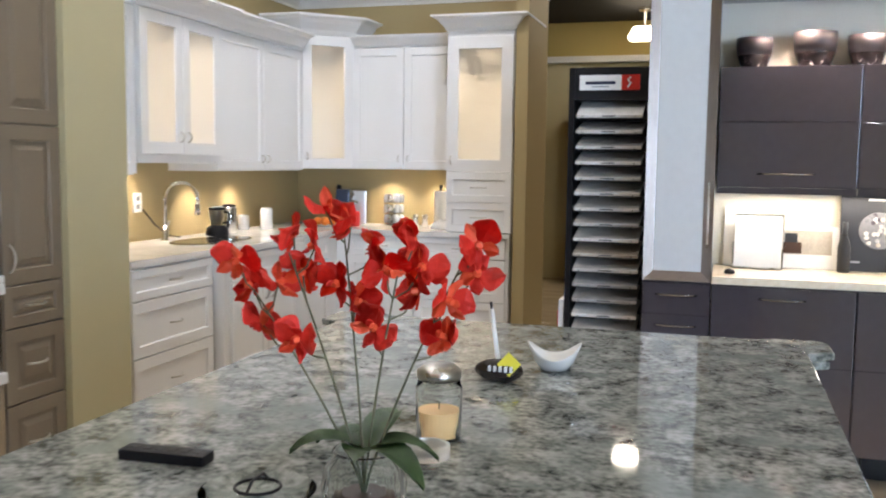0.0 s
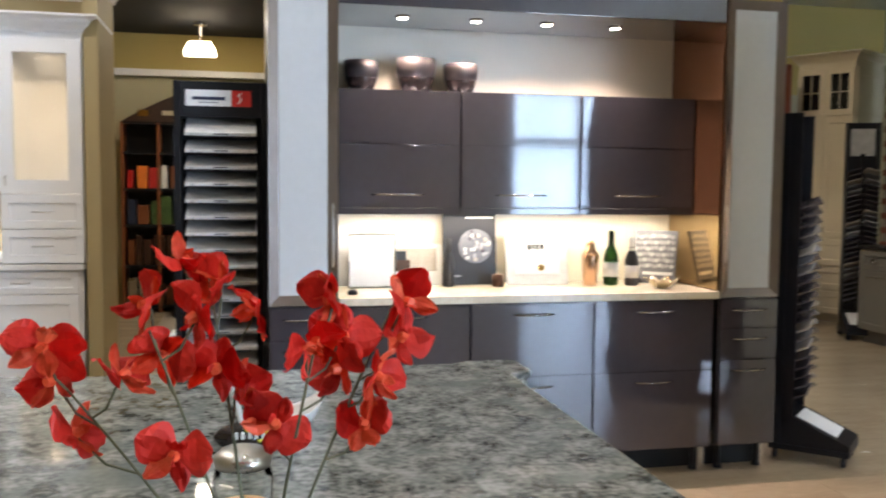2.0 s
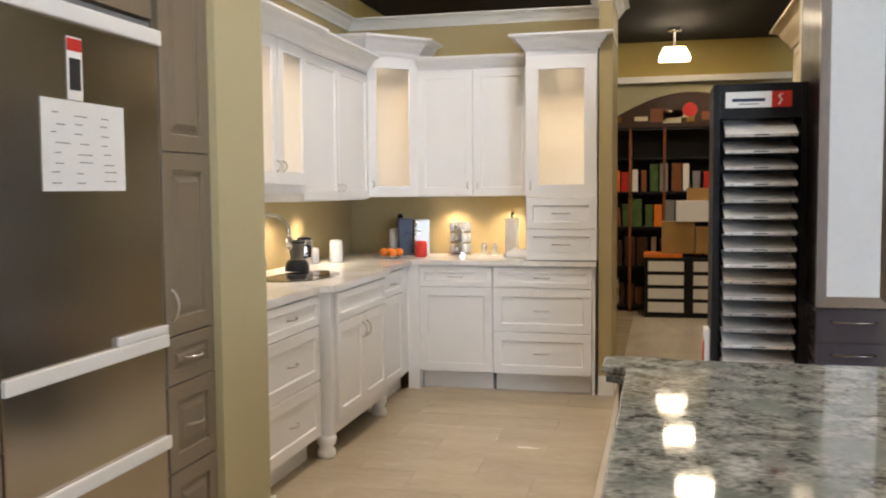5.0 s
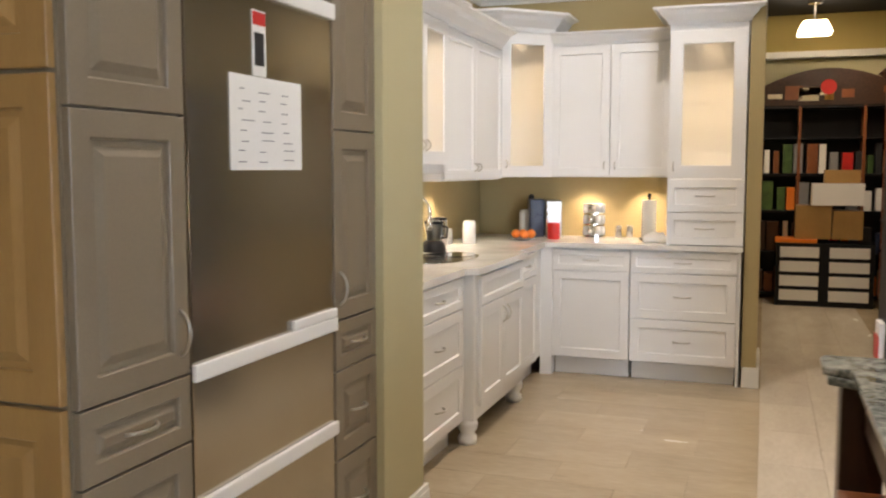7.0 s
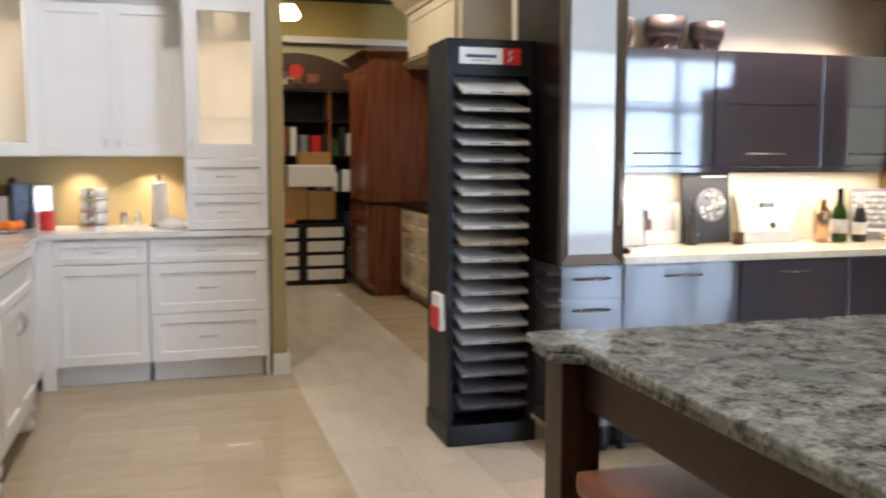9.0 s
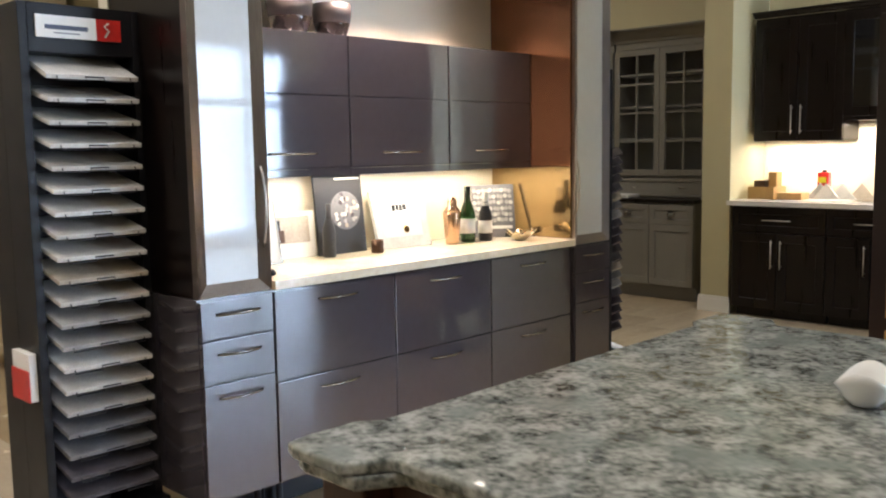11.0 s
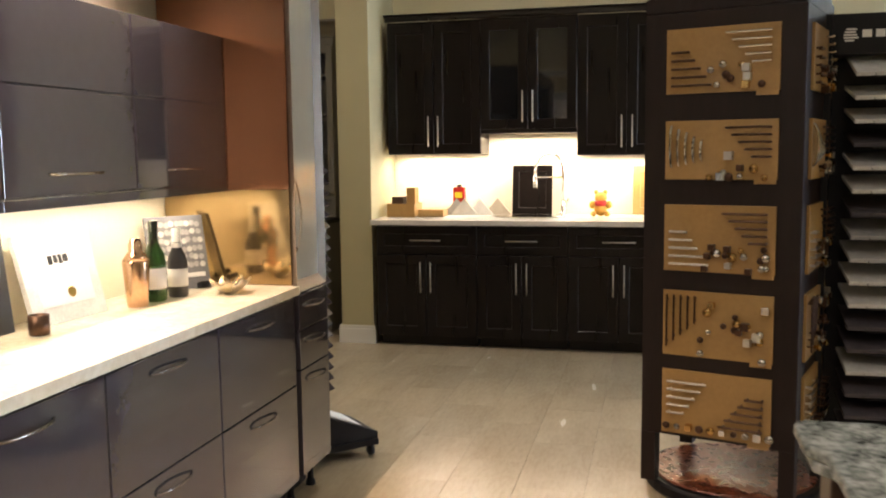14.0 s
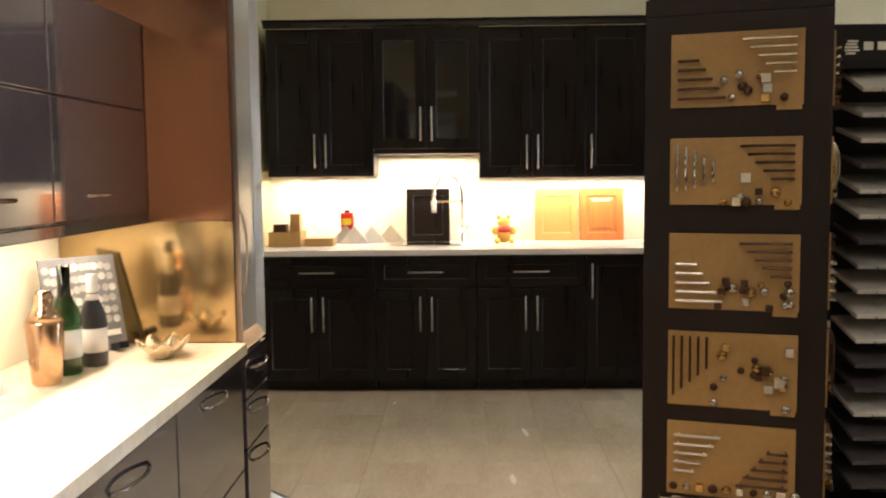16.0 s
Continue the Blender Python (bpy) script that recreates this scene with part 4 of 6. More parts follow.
def slab(z0, z1, inset):
    low, r = prism(bumped_outline(inset), z0, z1), 0.006
    edges = [e for e in low.edges if abs(e.verts[0].co.z - e.verts[1].co.z) < 1e-6 and len(e.link_faces) == 2 and e.link_faces[0].normal.dot(e.link_faces[1].normal) < 0.5]
    bmesh.ops.bevel(low, geom=edges, offset=r, segments=3, affect="EDGES", profile=0.5)
    return low


bm = slab(IZ - 0.022, IZ, 0)
under = mesh_of(slab(IZ - 0.045, IZ - 0.0221, 0.012), "slab_under")
bm.from_mesh(under)
part("granite_top", bm, "granite", isl, "mottled grey-green polished granite slab")
for x in (IX0 + 0.045, IX1 - 0.145):
    for y in (IY0 + 0.045, IY1 - 0.145):
        part("leg", box(x, x + 0.1, y, y + 0.1, 0, IZ - 0.046, 0.006), "walnut", isl)
part("apron", box(IX0 + 0.10, IX0 + 0.13, IY0 + 0.15, IY1 - 0.15, IZ - 0.16, IZ - 0.046, 0.003), "walnut", isl)
part("apron", box(IX1 - 0.13, IX1 - 0.10, IY0 + 0.15, IY1 - 0.15, IZ - 0.16, IZ - 0.046, 0.003), "walnut", isl)
for y in (IY0 + 0.10, IY1 - 0.13):
    part("apron", box(IX0 + 0.15, IX1 - 0.15, y, y + 0.03, IZ - 0.16, IZ - 0.046, 0.003), "walnut", isl)
part("cupboard", box(IX0 + 0.62, IX1 - 0.14, IY0 + 0.16, IY1 - 0.16, 0.08, IZ - 0.05, 0.004), "walnut", isl, "dark wood cupboard body under the top")

single("corner_filler", box(-2.96, -2.878, 6.935, 7.04, 0.0, 0.888), "white", Matrix.Identity(4), "white filler strip in the corner of the base cabinets", "panel")
single("end_panel", box(-1.659, -1.64, 6.965, 7.60, 0.0, 0.888), "white", Matrix.Identity(4), "white end panel of the drawer cabinet", "panel")


def bars(parent, x0, x1, y, z0, z1, material="ink"):
    return part("text_bar", box(x0, x1, y - 0.001, y, z0, z1), material, parent)


# ---- stone sample racks ----
def wire_clip(w):
    pts = []
    for c in (-0.25 * w, 0.25 * w):
        pts += [(c - w * 0.15, 0, 0.012), (c - w * 0.15, -0.008, 0.0), (c + w * 0.15, -0.008, 0.0), (c + w * 0.15, 0, 0.012)]
    return tube(pts, 0.0024, 6)


def sample_rack(m, w, d, h, count, z_top, z_low, slab_w, label, slabs, sign=None):
    """A black sample tower, front at local y = 0, with sloping stone slabs."""
    r = thing("sample_rack", m, label, "display rack")
    part("base", box(-0.01, w + 0.01, -0.01, d, 0, 0.10, 0.006), "black", r)
    part("back_panel", box(0, w, d * 0.55, d, 0.10, h, 0.004), "black", r)
    for x in (0, w - 0.03):
        part("side_panel", box(x, x + 0.03, 0.03, d * 0.55, 0.10, h, 0.003), "black", r)
    part("header", box(0.03, w - 0.03, 0.03, d * 0.55, z_top + 0.03, h, 0.003), "black", r)
    if sign:
        x0, x1, z0, z1, xr = sign
        part("sign_plate", box(x0, xr, 0.022, 0.031, z0, z1), "paper", r, "white and red name plate")
        part("sign_red", box(xr, x1, 0.022, 0.031, z0, z1), "red", r, "red square of the plate")
        bars(r, x0 + 0.03, xr - 0.03, 0.022, z0 + 0.028, z0 + 0.043, "navy")
        bars(r, x0 + 0.06, xr - 0.06, 0.022, z0 + 0.014, z0 + 0.019, "greyp")
        part("sign_mark", tube([(xr + 0.045, 0.021, z1 - 0.012), (xr + 0.03, 0.021, z1 - 0.025), (xr + 0.045, 0.021, z0 + 0.035), (xr + 0.03, 0.021, z0 + 0.012)], 0.004, 6), "paper", r)
    step = (z_top - z_low) / (count - 1)
    x0 = (w - slab_w) / 2
    for i in range(count):
        z = z_top - i * step
        s = part("stone_slab", box(0, slab_w, 0, 0.24, -0.008, 0.008, 0.002), slabs[i % len(slabs)], r)
        s.matrix_local = pose(x0, -0.045, z - 0.055, 13 if i else 22, 0, 0)
        c = part("wire_clip", wire_clip(slab_w), "black", r)
        c.matrix_local = pose(x0 + slab_w / 2, -0.05, z - 0.066)
    return r


W_ = ["slab0", "slab0", "slab1", "slab0", "slab1", "slab0", "slab0", "slab1", "slab0", "slab4", "slab1", "slab2", "slab2", "slab0", "slab1", "slab2", "slab3", "slab3", "slab5", "slab5"]
rk = sample_rack(pose(-0.965, 5.31, 0), 0.43, 0.37, 1.915, 20, 1.72, 0.25, 0.325, "tall black sample tower stacked with pale quartz slabs", W_, (0.055, 0.355, 1.80, 1.875, 0.265))
part("flyer_pocket", box(-0.03, -0.003, 0.05, 0.2, 0.55, 0.72, 0.003), "paper", rk)
part("flyer_front", box(-0.035, -0.031, 0.05, 0.2, 0.55, 0.66), "red", rk)
dk = sample_rack(pose(2.30, 2.97, 0, 0, 0, -90), 0.9, 0.4, 1.97, 17, 1.78, 0.30, 0.68, "wide black sample tower with marbled stone slabs", ["slab0", "slab0", "slab0", "slab5", "slab0", "slab0", "slab5", "slab2", "slab1", "slab0", "slab0", "slab5", "slab5", "slab0", "slab5", "slab5", "slab5"])
for i, (a, b) in enumerate(((0.075, 0.11), (0.07, 0.125), (0.07, 0.12), (0.075, 0.115), (0.08, 0.12))):
    bars(dk, a, b, 0.03, 1.86 + i * 0.011, 1.867 + i * 0.011, "paper")
for i in range(6):
    bars(dk, 0.14 + i * 0.05, 0.175 + i * 0.05, 0.03, 1.875, 1.905, "paper")


def chevron_rack(m, h, label):
    """A caster-mounted black board, front towards local -y, with two columns of tilted tiles in a V over a sloping foot."""
    r = thing("tile_rack", m, label, "display rack")
    part("board", box(-0.15, 0.15, 0.0, 0.05, 0.06, h, 0.004), "black", r)
    for x in (-0.15, 0.138):
        part("side_panel", box(x, x + 0.012, -0.06, 0.0, 0.2, h, 0.002), "black", r)
    part("column", box(-0.02, 0.02, -0.03, 0.0, 0.2, h - 0.3, 0.003), "black", r)
    part("base", box(-0.16, 0.16, -0.34, 0.06, 0.055, 0.085, 0.004), "black", r)
    bm = bmesh.new()
    v = [bm.verts.new(c) for x in (-0.15, 0.15) for c in ((x, -0.34, 0.085), (x, 0.0, 0.085), (x, 0.0, 0.26), (x, -0.34, 0.115))]
    for f in ((0, 1, 2, 3), (4, 7, 6, 5), (0, 3, 7, 4), (3, 2, 6, 7), (2, 1, 5, 6), (1, 0, 4, 5)):
        bm.faces.new([v[i] for i in f])
    bmesh.ops.recalc_face_normals(bm, faces=bm.faces)
    part("sloping_foot", bm, "black", r)
    part("label_sheet", box(-0.11, 0.11, -0.22, 0.0, 0, 0.003), "paper", r, "white printed sheet").matrix_local = pose(0, -0.07, 0.232, 23, 0, 0)
    part("sign", box(-0.11, 0.11, -0.006, -0.001, h - 0.32, h - 0.06), "slab1", r, "pale grey sign")
    for i in range(int((h - 0.78) / 0.05)):
        for k in (-1, 1):
            t = part("tile_sample", box(-0.065, 0.065, -0.12, 0.0, -0.004, 0.004, 0.001), ["slab5", "slab3", "slab5", "slab5", "slab4", "slab5", "slab2", "slab5"][(i * 3 + k) % 8], r)
            t.matrix_local = pose(0.07 * k, -0.012, 0.33 + i * 0.05, -24, k * 16, 0)
    for x, y in ((-0.13, -0.31), (0.13, -0.31), (-0.13, 0.03), (0.13, 0.03)):
        c = part("caster", lathe([(0.012, -0.012), (0.026, -0.010), (0.028, 0.0), (0.026, 0.010), (0.012, 0.012)], 16), "black", r, "", True)
        c.matrix_local = pose(x, y, 0.0285, 90, 0, 0)
    return r


chevron_rack(pose(2.24, 5.25, 0, 0, 0, 45), 1.83, "black rolling rack of dark tile samples with a sloping foot")
chevron_rack(pose(5.22, 8.62, 0, 0, 0, -25), 2.08, "black board rack of tile samples before the cream cupboard")

# ---- revolving handle display ----
hd = thing("handle_display", pose(2.335, 3.286, 0, 0, 0, -108), "revolving dark wood tower with boards of sample handles", "display stand")
part("turntable", lathe([(0.36, 0.0), (0.37, 0.012), (0.37, 0.045), (0.36, 0.055)], 40), "black", hd)
part("turntable_top", lathe([(0.335, 0.055), (0.34, 0.06), (0.335, 0.066)], 40), "mahogany", hd, "brown wood disc")
H2 = 0.305
for x in (-H2, H2 - 0.06):
    for y in (-H2, H2 - 0.06):
        part("post", box(x, x + 0.06, y, y + 0.06, 0.062, 0.27), "frame", hd)
part("body", box(-H2, H2, -H2, H2, 0.27, 1.97, 0.004), "frame", hd)
part("cap", box(-H2, H2, -H2, H2, 1.971, 2.03, 0.006), "frame", hd)
part("header", box(-H2 + 0.01, H2 - 0.01, -H2 + 0.01, H2 - 0.01, 2.03, 2.40, 0.004), "black", hd)
random.seed(11)
for side in range(4):
    for z in (2.2,):
        mk = part("header_mark", tube([(-0.02, -H2 + 0.006, z + 0.1), (-0.05, -H2 + 0.006, z), (0.0, -H2 + 0.006, z - 0.06)], 0.012, 6), "red", hd, "red swirl on the header")
        mk.matrix_local = pose(0, 0, 0, 0, 0, side * 90)
    if side == 3:
        continue
    for k, (zb, zt) in enumerate(((1.655, 1.905), (1.32, 1.55), (0.955, 1.22), (0.61, 0.875), (0.255 + 0.03, 0.55))):
        bd = part("sample_board", box(-0.215, 0.215, -0.012, 0, zb, zt, 0.002), "plywood", hd, "birch board screwed with sample handles")
        bd.matrix_local = pose(0, 0, 0, 0, 0, side * 90) @ pose(0, -H2, 0)
        part("board_tab", box(0.13, 0.21, -0.012, -0.001, zb - 0.016, zb + 0.004), "plywood", bd)
        if side == 2:
            continue
        hh = zt - zb
        metals = ["nickel", "darkmetal", "chrome", "brass", "darkmetal"]
        flip = k % 2
        for i in range(5):
            ln = 0.07 + 0.022 * i
            if k == 3:
                q = part("sample_pull", bar_pull(hh * 0.8 - i * 0.025, 0.004, 0.018), "darkmetal", bd)
                q.matrix_local = pose(-0.195 + i * 0.028, -0.012, zt - (hh * 0.8 - i * 0.025) / 2 - 0.015, 0, 90, 0)
            elif k == 1:
                q = part("sample_pull", bow_pull(hh * 0.7 - i * 0.02, 0.02, 0.006), "chrome", bd)
                q.matrix_local = pose(-0.19 + i * 0.03, -0.012, zt - 0.02 - i * 0.014 - (hh * 0.7 - i * 0.02) / 2, 0, 90, 0)
            else:
                q = part("sample_pull", bar_pull(ln, 0.005, 0.018), "darkmetal" if k == 0 else "nickel", bd)
                q.matrix_local = pose(-0.19 + ln / 2, -0.012, zb + (0.03 + 0.032 * (4 - i) if k != 4 else 0.09 + 0.032 * i))
            if k != 3:
                ln2 = 0.17 - 0.025 * i
                q = part("sample_pull", (bar_pull if k != 1 else bow_pull)(ln2), ["chrome", "darkmetal", "greyp", "nickel", "darkmetal"][k] if k != 2 else "darkmetal", bd)
                q.matrix_local = pose(0.19 - ln2 / 2, -0.012, (zt - 0.03 - 0.028 * i) if k != 4 else zb + 0.06 + 0.03 * i)
        for i in range(18 if k in (2, 3) else 10):
            rr = random.uniform(0.011, 0.017)
            if k == 4:
                x, z = -0.19 + i * 0.045, zb + 0.035
            else:
                x, z = random.uniform(-0.06, 0.19), zb + random.uniform(0.02, 0.42 if k != 3 else 0.9) * hh
            if i % 3 == 2:
                q = part("sample_knob", box(-rr, rr, -0.03, 0, -rr, rr, 0.002), random.choice(metals), bd)
                q.matrix_local = pose(x, -0.012, z)
            else:
                q = part("sample_knob", lathe([(rr * 0.5, 0), (rr * 0.45, 0.012), (rr, 0.018), (rr * 1.05, 0.024), (rr * 0.6, 0.029)], 14), random.choice(metals), bd, "", True)
                q.matrix_local = pose(x, -0.012, z, 90, 0, 0)

# ---- on the island ----
vs = thing("flower_vase", pose(-0.64, 1.80, IZ), "ribbed glass vase with red silk orchids and dark stems", "flower vase")
prof = [(0.042, 0.0), (0.052, 0.006), (0.054, 0.03), (0.056, 0.07), (0.052, 0.10), (0.040, 0.115), (0.040, 0.125), (0.043, 0.130), (0.040, 0.131), (0.036, 0.12), (0.047, 0.098), (0.050, 0.03), (0.045, 0.008)]
bm = lathe([(r, z * 0.74) for r, z in prof], 72)
for v in bm.verts:
    a = math.atan2(v.co.y, v.co.x)
    if v.co.z < 0.078:
        k = 1 + 0.03 * math.cos(24 * a)
        v.co.x, v.co.y = v.co.x * k, v.co.y * k
part("vase_glass", bm, "clear", vs, "ribbed clear glass", True)
part("pebbles", lathe([(0.03, 0.009), (0.042, 0.011), (0.044, 0.032), (0.03, 0.038)], 20), "walnut", vs, "dark pebbles in the vase")
random.seed(21)


def petal_mesh(r, wide, seed):
    """A ruffled silk petal along +y, cupped and wavy, narrow at its root."""
    bm = bmesh.new()
    rings = []
    for i in range(7):
        u = i / 6
        wid = r * wide * (0.10 + 0.95 * math.sin(math.pi * (0.08 + 0.80 * u)) ** 1.1)
        rings.append([bm.verts.new((wid * q, r * 1.75 * u * (1 - 0.10 * q * q * u), r * (0.30 * u * u - 0.25 * q * q * wide + 0.10 * math.sin(5 * q + 4 * u + seed) * u + 0.06 * math.sin(9 * u + seed * 2)))) for q in (-1, -0.66, -0.33, 0, 0.33, 0.66, 1)])
    for a, b in zip(rings, rings[1:]):
        for k in range(6):
            bm.faces.new((a[k], a[k + 1], b[k + 1], b[k]))
    bmesh.ops.solidify(bm, geom=bm.faces[:], thickness=0.0006)
    return bm


WIDE = [mesh_of(petal_mesh(0.0205, 1.0, i * 1.7), "petal") for i in range(3)]
SLIM = [mesh_of(petal_mesh(0.0175, 0.52, i * 2.3), "sepal") for i in range(3)]
# five stems fan out in the plane that faces the walk
stems = [(-0.175, 0.02, 0.30), (-0.095, -0.03, 0.36), (-0.045, 0.03, 0.40), (0.055, -0.02, 0.35), (0.140, 0.03, 0.38)]


def on_stem(k, u):
    sx, sy, top = stems[k]
    return Vector((sx * u ** 1.25, sy * u, 0.03 + (top - 0.03) * u))


for k in range(5):
    part("stem", tube([on_stem(k, i / 12) for i in range(13)], 0.0021, 6, 0.6), "stem", vs, "", True)
blossoms = [(0, -0.19, 0.343), (0, -0.19, 0.303), (0, -0.172, 0.252), (0, -0.123, 0.313), (1, -0.072, 0.252), (1, -0.095, 0.380), (1, -0.086, 0.334), (1, -0.052, 0.374), (2, -0.070, 0.412), (2, -0.033, 0.394), (2, -0.037, 0.320), (2, -0.021, 0.292), (2, 0.001, 0.366), (3, 0.016, 0.262), (3, 0.043, 0.345), (3, 0.073, 0.383), (3, 0.081, 0.346), (3, 0.078, 0.315), (4, 0.112, 0.305), (4, 0.142, 0.334), (4, 0.147, 0.374), (4, 0.105, 0.250)]
for b, (k, bx, bz) in enumerate(blossoms):
    tip = Vector((bx, stems[k][1] * bz / stems[k][2] + random.uniform(-0.03, 0.03), bz))
    base = on_stem(k, min(1.0, max(0.3, (bz - 0.045) / stems[k][2])))
    part("twig", tube([base, base.lerp(tip, 0.5) + Vector((0, 0, -0.010)), tip], 0.0013, 5), "stem", vs)
    bl = part("blossom", lathe([(0.002, 0), (0.006, 0.004), (0.004, 0.012)], 8), "orange", vs)
    bl.matrix_local = pose(*tip, random.uniform(35, 120), random.uniform(-40, 40), random.uniform(-70, 70))
    for j in range(5):
        wide = j in (1, 4)
        pt = part("petal", (WIDE if wide else SLIM)[(j + b) % 3], "petal" if (j * 2 + b) % 5 else "orange", bl)
        pt.matrix_local = pose(0, 0, 0.002, 0, 0, j * 72 + random.uniform(-12, 12)) @ pose(0, 0.002, 0.001 * (not wide), random.uniform(-12, 45), random.uniform(-22, 22), 0)
    part("lip", SLIM[b % 3], "orange", bl).matrix_local = pose(0, 0.001, 0.006, 60, 0, random.uniform(0, 360)) @ Matrix.Scale(0.55, 4)
for k, (az, ln, lift) in enumerate(((20, 0.10, 0.5), (75, 0.08, 0.8), (150, 0.11, 0.5), (215, 0.10, 0.6), (280, 0.06, 0.6), (335, 0.11, 0.45))):
    bm = bmesh.new()
    rings = []
    for i in range(8):
        u = i / 7
        wd = 0.025 * math.sin(math.pi * (0.12 + 0.86 * u)) ** 0.8
        rings.append([bm.verts.new((ln * u, s * wd, ln * (lift * 1.5 * u - 1.1 * u * u * (1 - lift * 0.4)) + 0.006 * abs(s))) for s in (-1, 0, 1)])
    for a, b in zip(rings, rings[1:]):
        for j in range(2):
            bm.faces.new((a[j], a[j + 1], b[j + 1], b[j]))
    bmesh.ops.solidify(bm, geom=bm.faces[:], thickness=0.001)
    lf = part("leaf", bm, "leaf", vs, "", True)
    lf.matrix_local = pose(0, 0, 0.092, 0, 0, az)

jar = thing("candle_jar", pose(-0.655, 2.18, IZ), "glass jar candle with peach wax and pierced metal lid", "candle")
part("jar_glass", lathe([(0.036, 0), (0.040, 0.004), (0.041, 0.09), (0.036, 0.105), (0.034, 0.105), (0.0385, 0.088), (0.0375, 0.006)], 32), "clear", jar, "", True)
part("wax", lathe([(0.037, 0.006), (0.0372, 0.05)], 32), "wax", jar, "peach coloured wax")
part("wick", tube([(0, 0, 0.05), (0.001, 0, 0.062)], 0.0012, 6), "ink", jar)
part("lid", lathe([(0.037, 0.105), (0.039, 0.112), (0.039, 0.12), (0.03, 0.128), (0.012, 0.130)], 32), "nickel", jar, "pierced silver lid", True)
dish = thing("glass_ring", pose(-0.64, 2.07, IZ), "small frosted glass tealight ring", "candle holder")
part("ring", lathe([(0.02, 0), (0.038, 0.002), (0.038, 0.022), (0.028, 0.024), (0.026, 0.01)], 28), "frost", dish, "", True)
gd = thing("glass_ashtray", pose(-0.80, 1.80, IZ), "round clear glass dish with a black wire stand", "dish")
part("bowl", lathe([(0.03, 0), (0.06, 0.004), (0.082, 0.022), (0.079, 0.023), (0.058, 0.008)], 32), "clear", gd, "", True)
part("wire_stand", tube([(0.032 * math.cos(a), 0.032 * math.sin(a), 0.026) for a in [i * math.pi / 8 for i in range(17)]], 0.0025, 6), "black", gd)
part("wire_loop", tube([(0, -0.032, 0.026), (0, -0.015, 0.04), (0, 0.015, 0.04), (0, 0.032, 0.026)], 0.0025, 6), "black", gd)
rm = thing("remote_control", pose(-1.03, 1.92, IZ, 0, 0, 4), "small black remote control lying on the granite", "remote")
part("shell", box(-0.075, 0.075, -0.02, 0.02, 0, 0.018, 0.006), "black", rm)
for i in range(6):
    part("button", box(-0.06 + i * 0.022, -0.048 + i * 0.022, -0.008, 0.008, 0.018, 0.0188), "ink", rm)
ph = thing("pen_holder", pose(-0.65, 2.62, IZ), "black glossy boat-shaped pen holder with a yellow sticky note", "pen holder")
bm = bmesh.new()
bmesh.ops.create_uvsphere(bm, u_segments=24, v_segments=12, radius=1)
for v in bm.verts:
    v.co.x, v.co.y, v.co.z = v.co.x * 0.052 * (1 if v.co.x > 0 else 1.15), v.co.y * 0.036 * (1 - 0.3 * abs(v.co.x)), max(0.0, 0.024 + v.co.z * 0.026)
part("shell", bm, "bowlbrown", ph, "glossy black body", True)
for i in range(5):
    part("lace", box(-0.02 + i * 0.012, -0.014 + i * 0.012, -0.037, -0.03, 0.028, 0.04, 0.001), "paper", ph)
part("sticky_note", box(-0.019, 0.019, -0.001, 0.001, 0, 0.038), "yellowp", ph).matrix_local = pose(0.012, -0.028, 0.03, -30, 42, 0)
part("pen", tube([(-0.005, 0.0, 0.04), (-0.03, 0.03, 0.155)], 0.005, 10), "paper", ph, "white ballpoint pen")
part("pen_tip", tube([(-0.03, 0.03, 0.155), (-0.0325, 0.033, 0.170)], 0.003, 8), "ink", ph)
bw = bmesh.new()
rings = []
for r, z in [(0.02, 0.0), (0.035, 0.004), (0.052, 0.022), (0.066, 0.048), (0.073, 0.062), (0.070, 0.062), (0.062, 0.047), (0.048, 0.024), (0.03, 0.009)]:
    ring = []
    for i in range(40):
        a = 2 * math.pi * i / 40
        ring.append(bw.verts.new((r * math.cos(a) * 1.05, r * math.sin(a) * 0.85, z * (1 + 0.34 * math.cos(2 * a) * (z / 0.062)))))
    rings.append(ring)
for a, b in zip(rings, rings[1:]):
    for i in range(40):
        bw.faces.new((a[i], a[(i + 1) % 40], b[(i + 1) % 40], b[i]))
bw.faces.new(rings[0][::-1]), bw.faces.new(rings[-1])
single("bowl", bw, "ceramic", pose(-0.555, 2.76, IZ, 0, 0, 10) @ Matrix.Scale(0.82, 4), "white porcelain bowl with a wavy rim", "bowl", smooth=True)


def stool(m):
    s = thing("bar_stool", m, "dark wood counter stool with a tan leather seat", "stool", "stools at the island")
    bm = box(-0.2, 0.2, -0.19, 0.19, 0.60, 0.66, 0.025)
    for v in bm.verts:
        v.co.z += 0.02 * (abs(v.co.x) / 0.2) ** 2
    part("seat", bm, "leather", s, "tan leather seat", True)
    part("seat_frame", box(-0.18, 0.18, -0.17, 0.17, 0.56, 0.60, 0.004), "walnut", s)
    for x in (-1, 1):
        for y in (-1, 1):
            part("leg", tube([(x * 0.16, y * 0.15, 0.57), (x * 0.19, y * 0.18, 0.0)], 0.02, 8, 0.75), "walnut", s)
    for y in (-0.165, 0.165):
        part("stretcher", tube([(-0.175, y, 0.25), (0.175, y, 0.25)], 0.012, 8), "walnut", s)
    for x in (-0.175, 0.175):
        part("stretcher", tube([(x, -0.165, 0.32), (x, 0.165, 0.32)], 0.012, 8), "walnut", s)
    return s


s0 = stool(pose(-1.13, 2.93, 0, 0, 0, 180))
copy_thing(s0, pose(-1.13, 2.25, 0, 0, 0, 180))

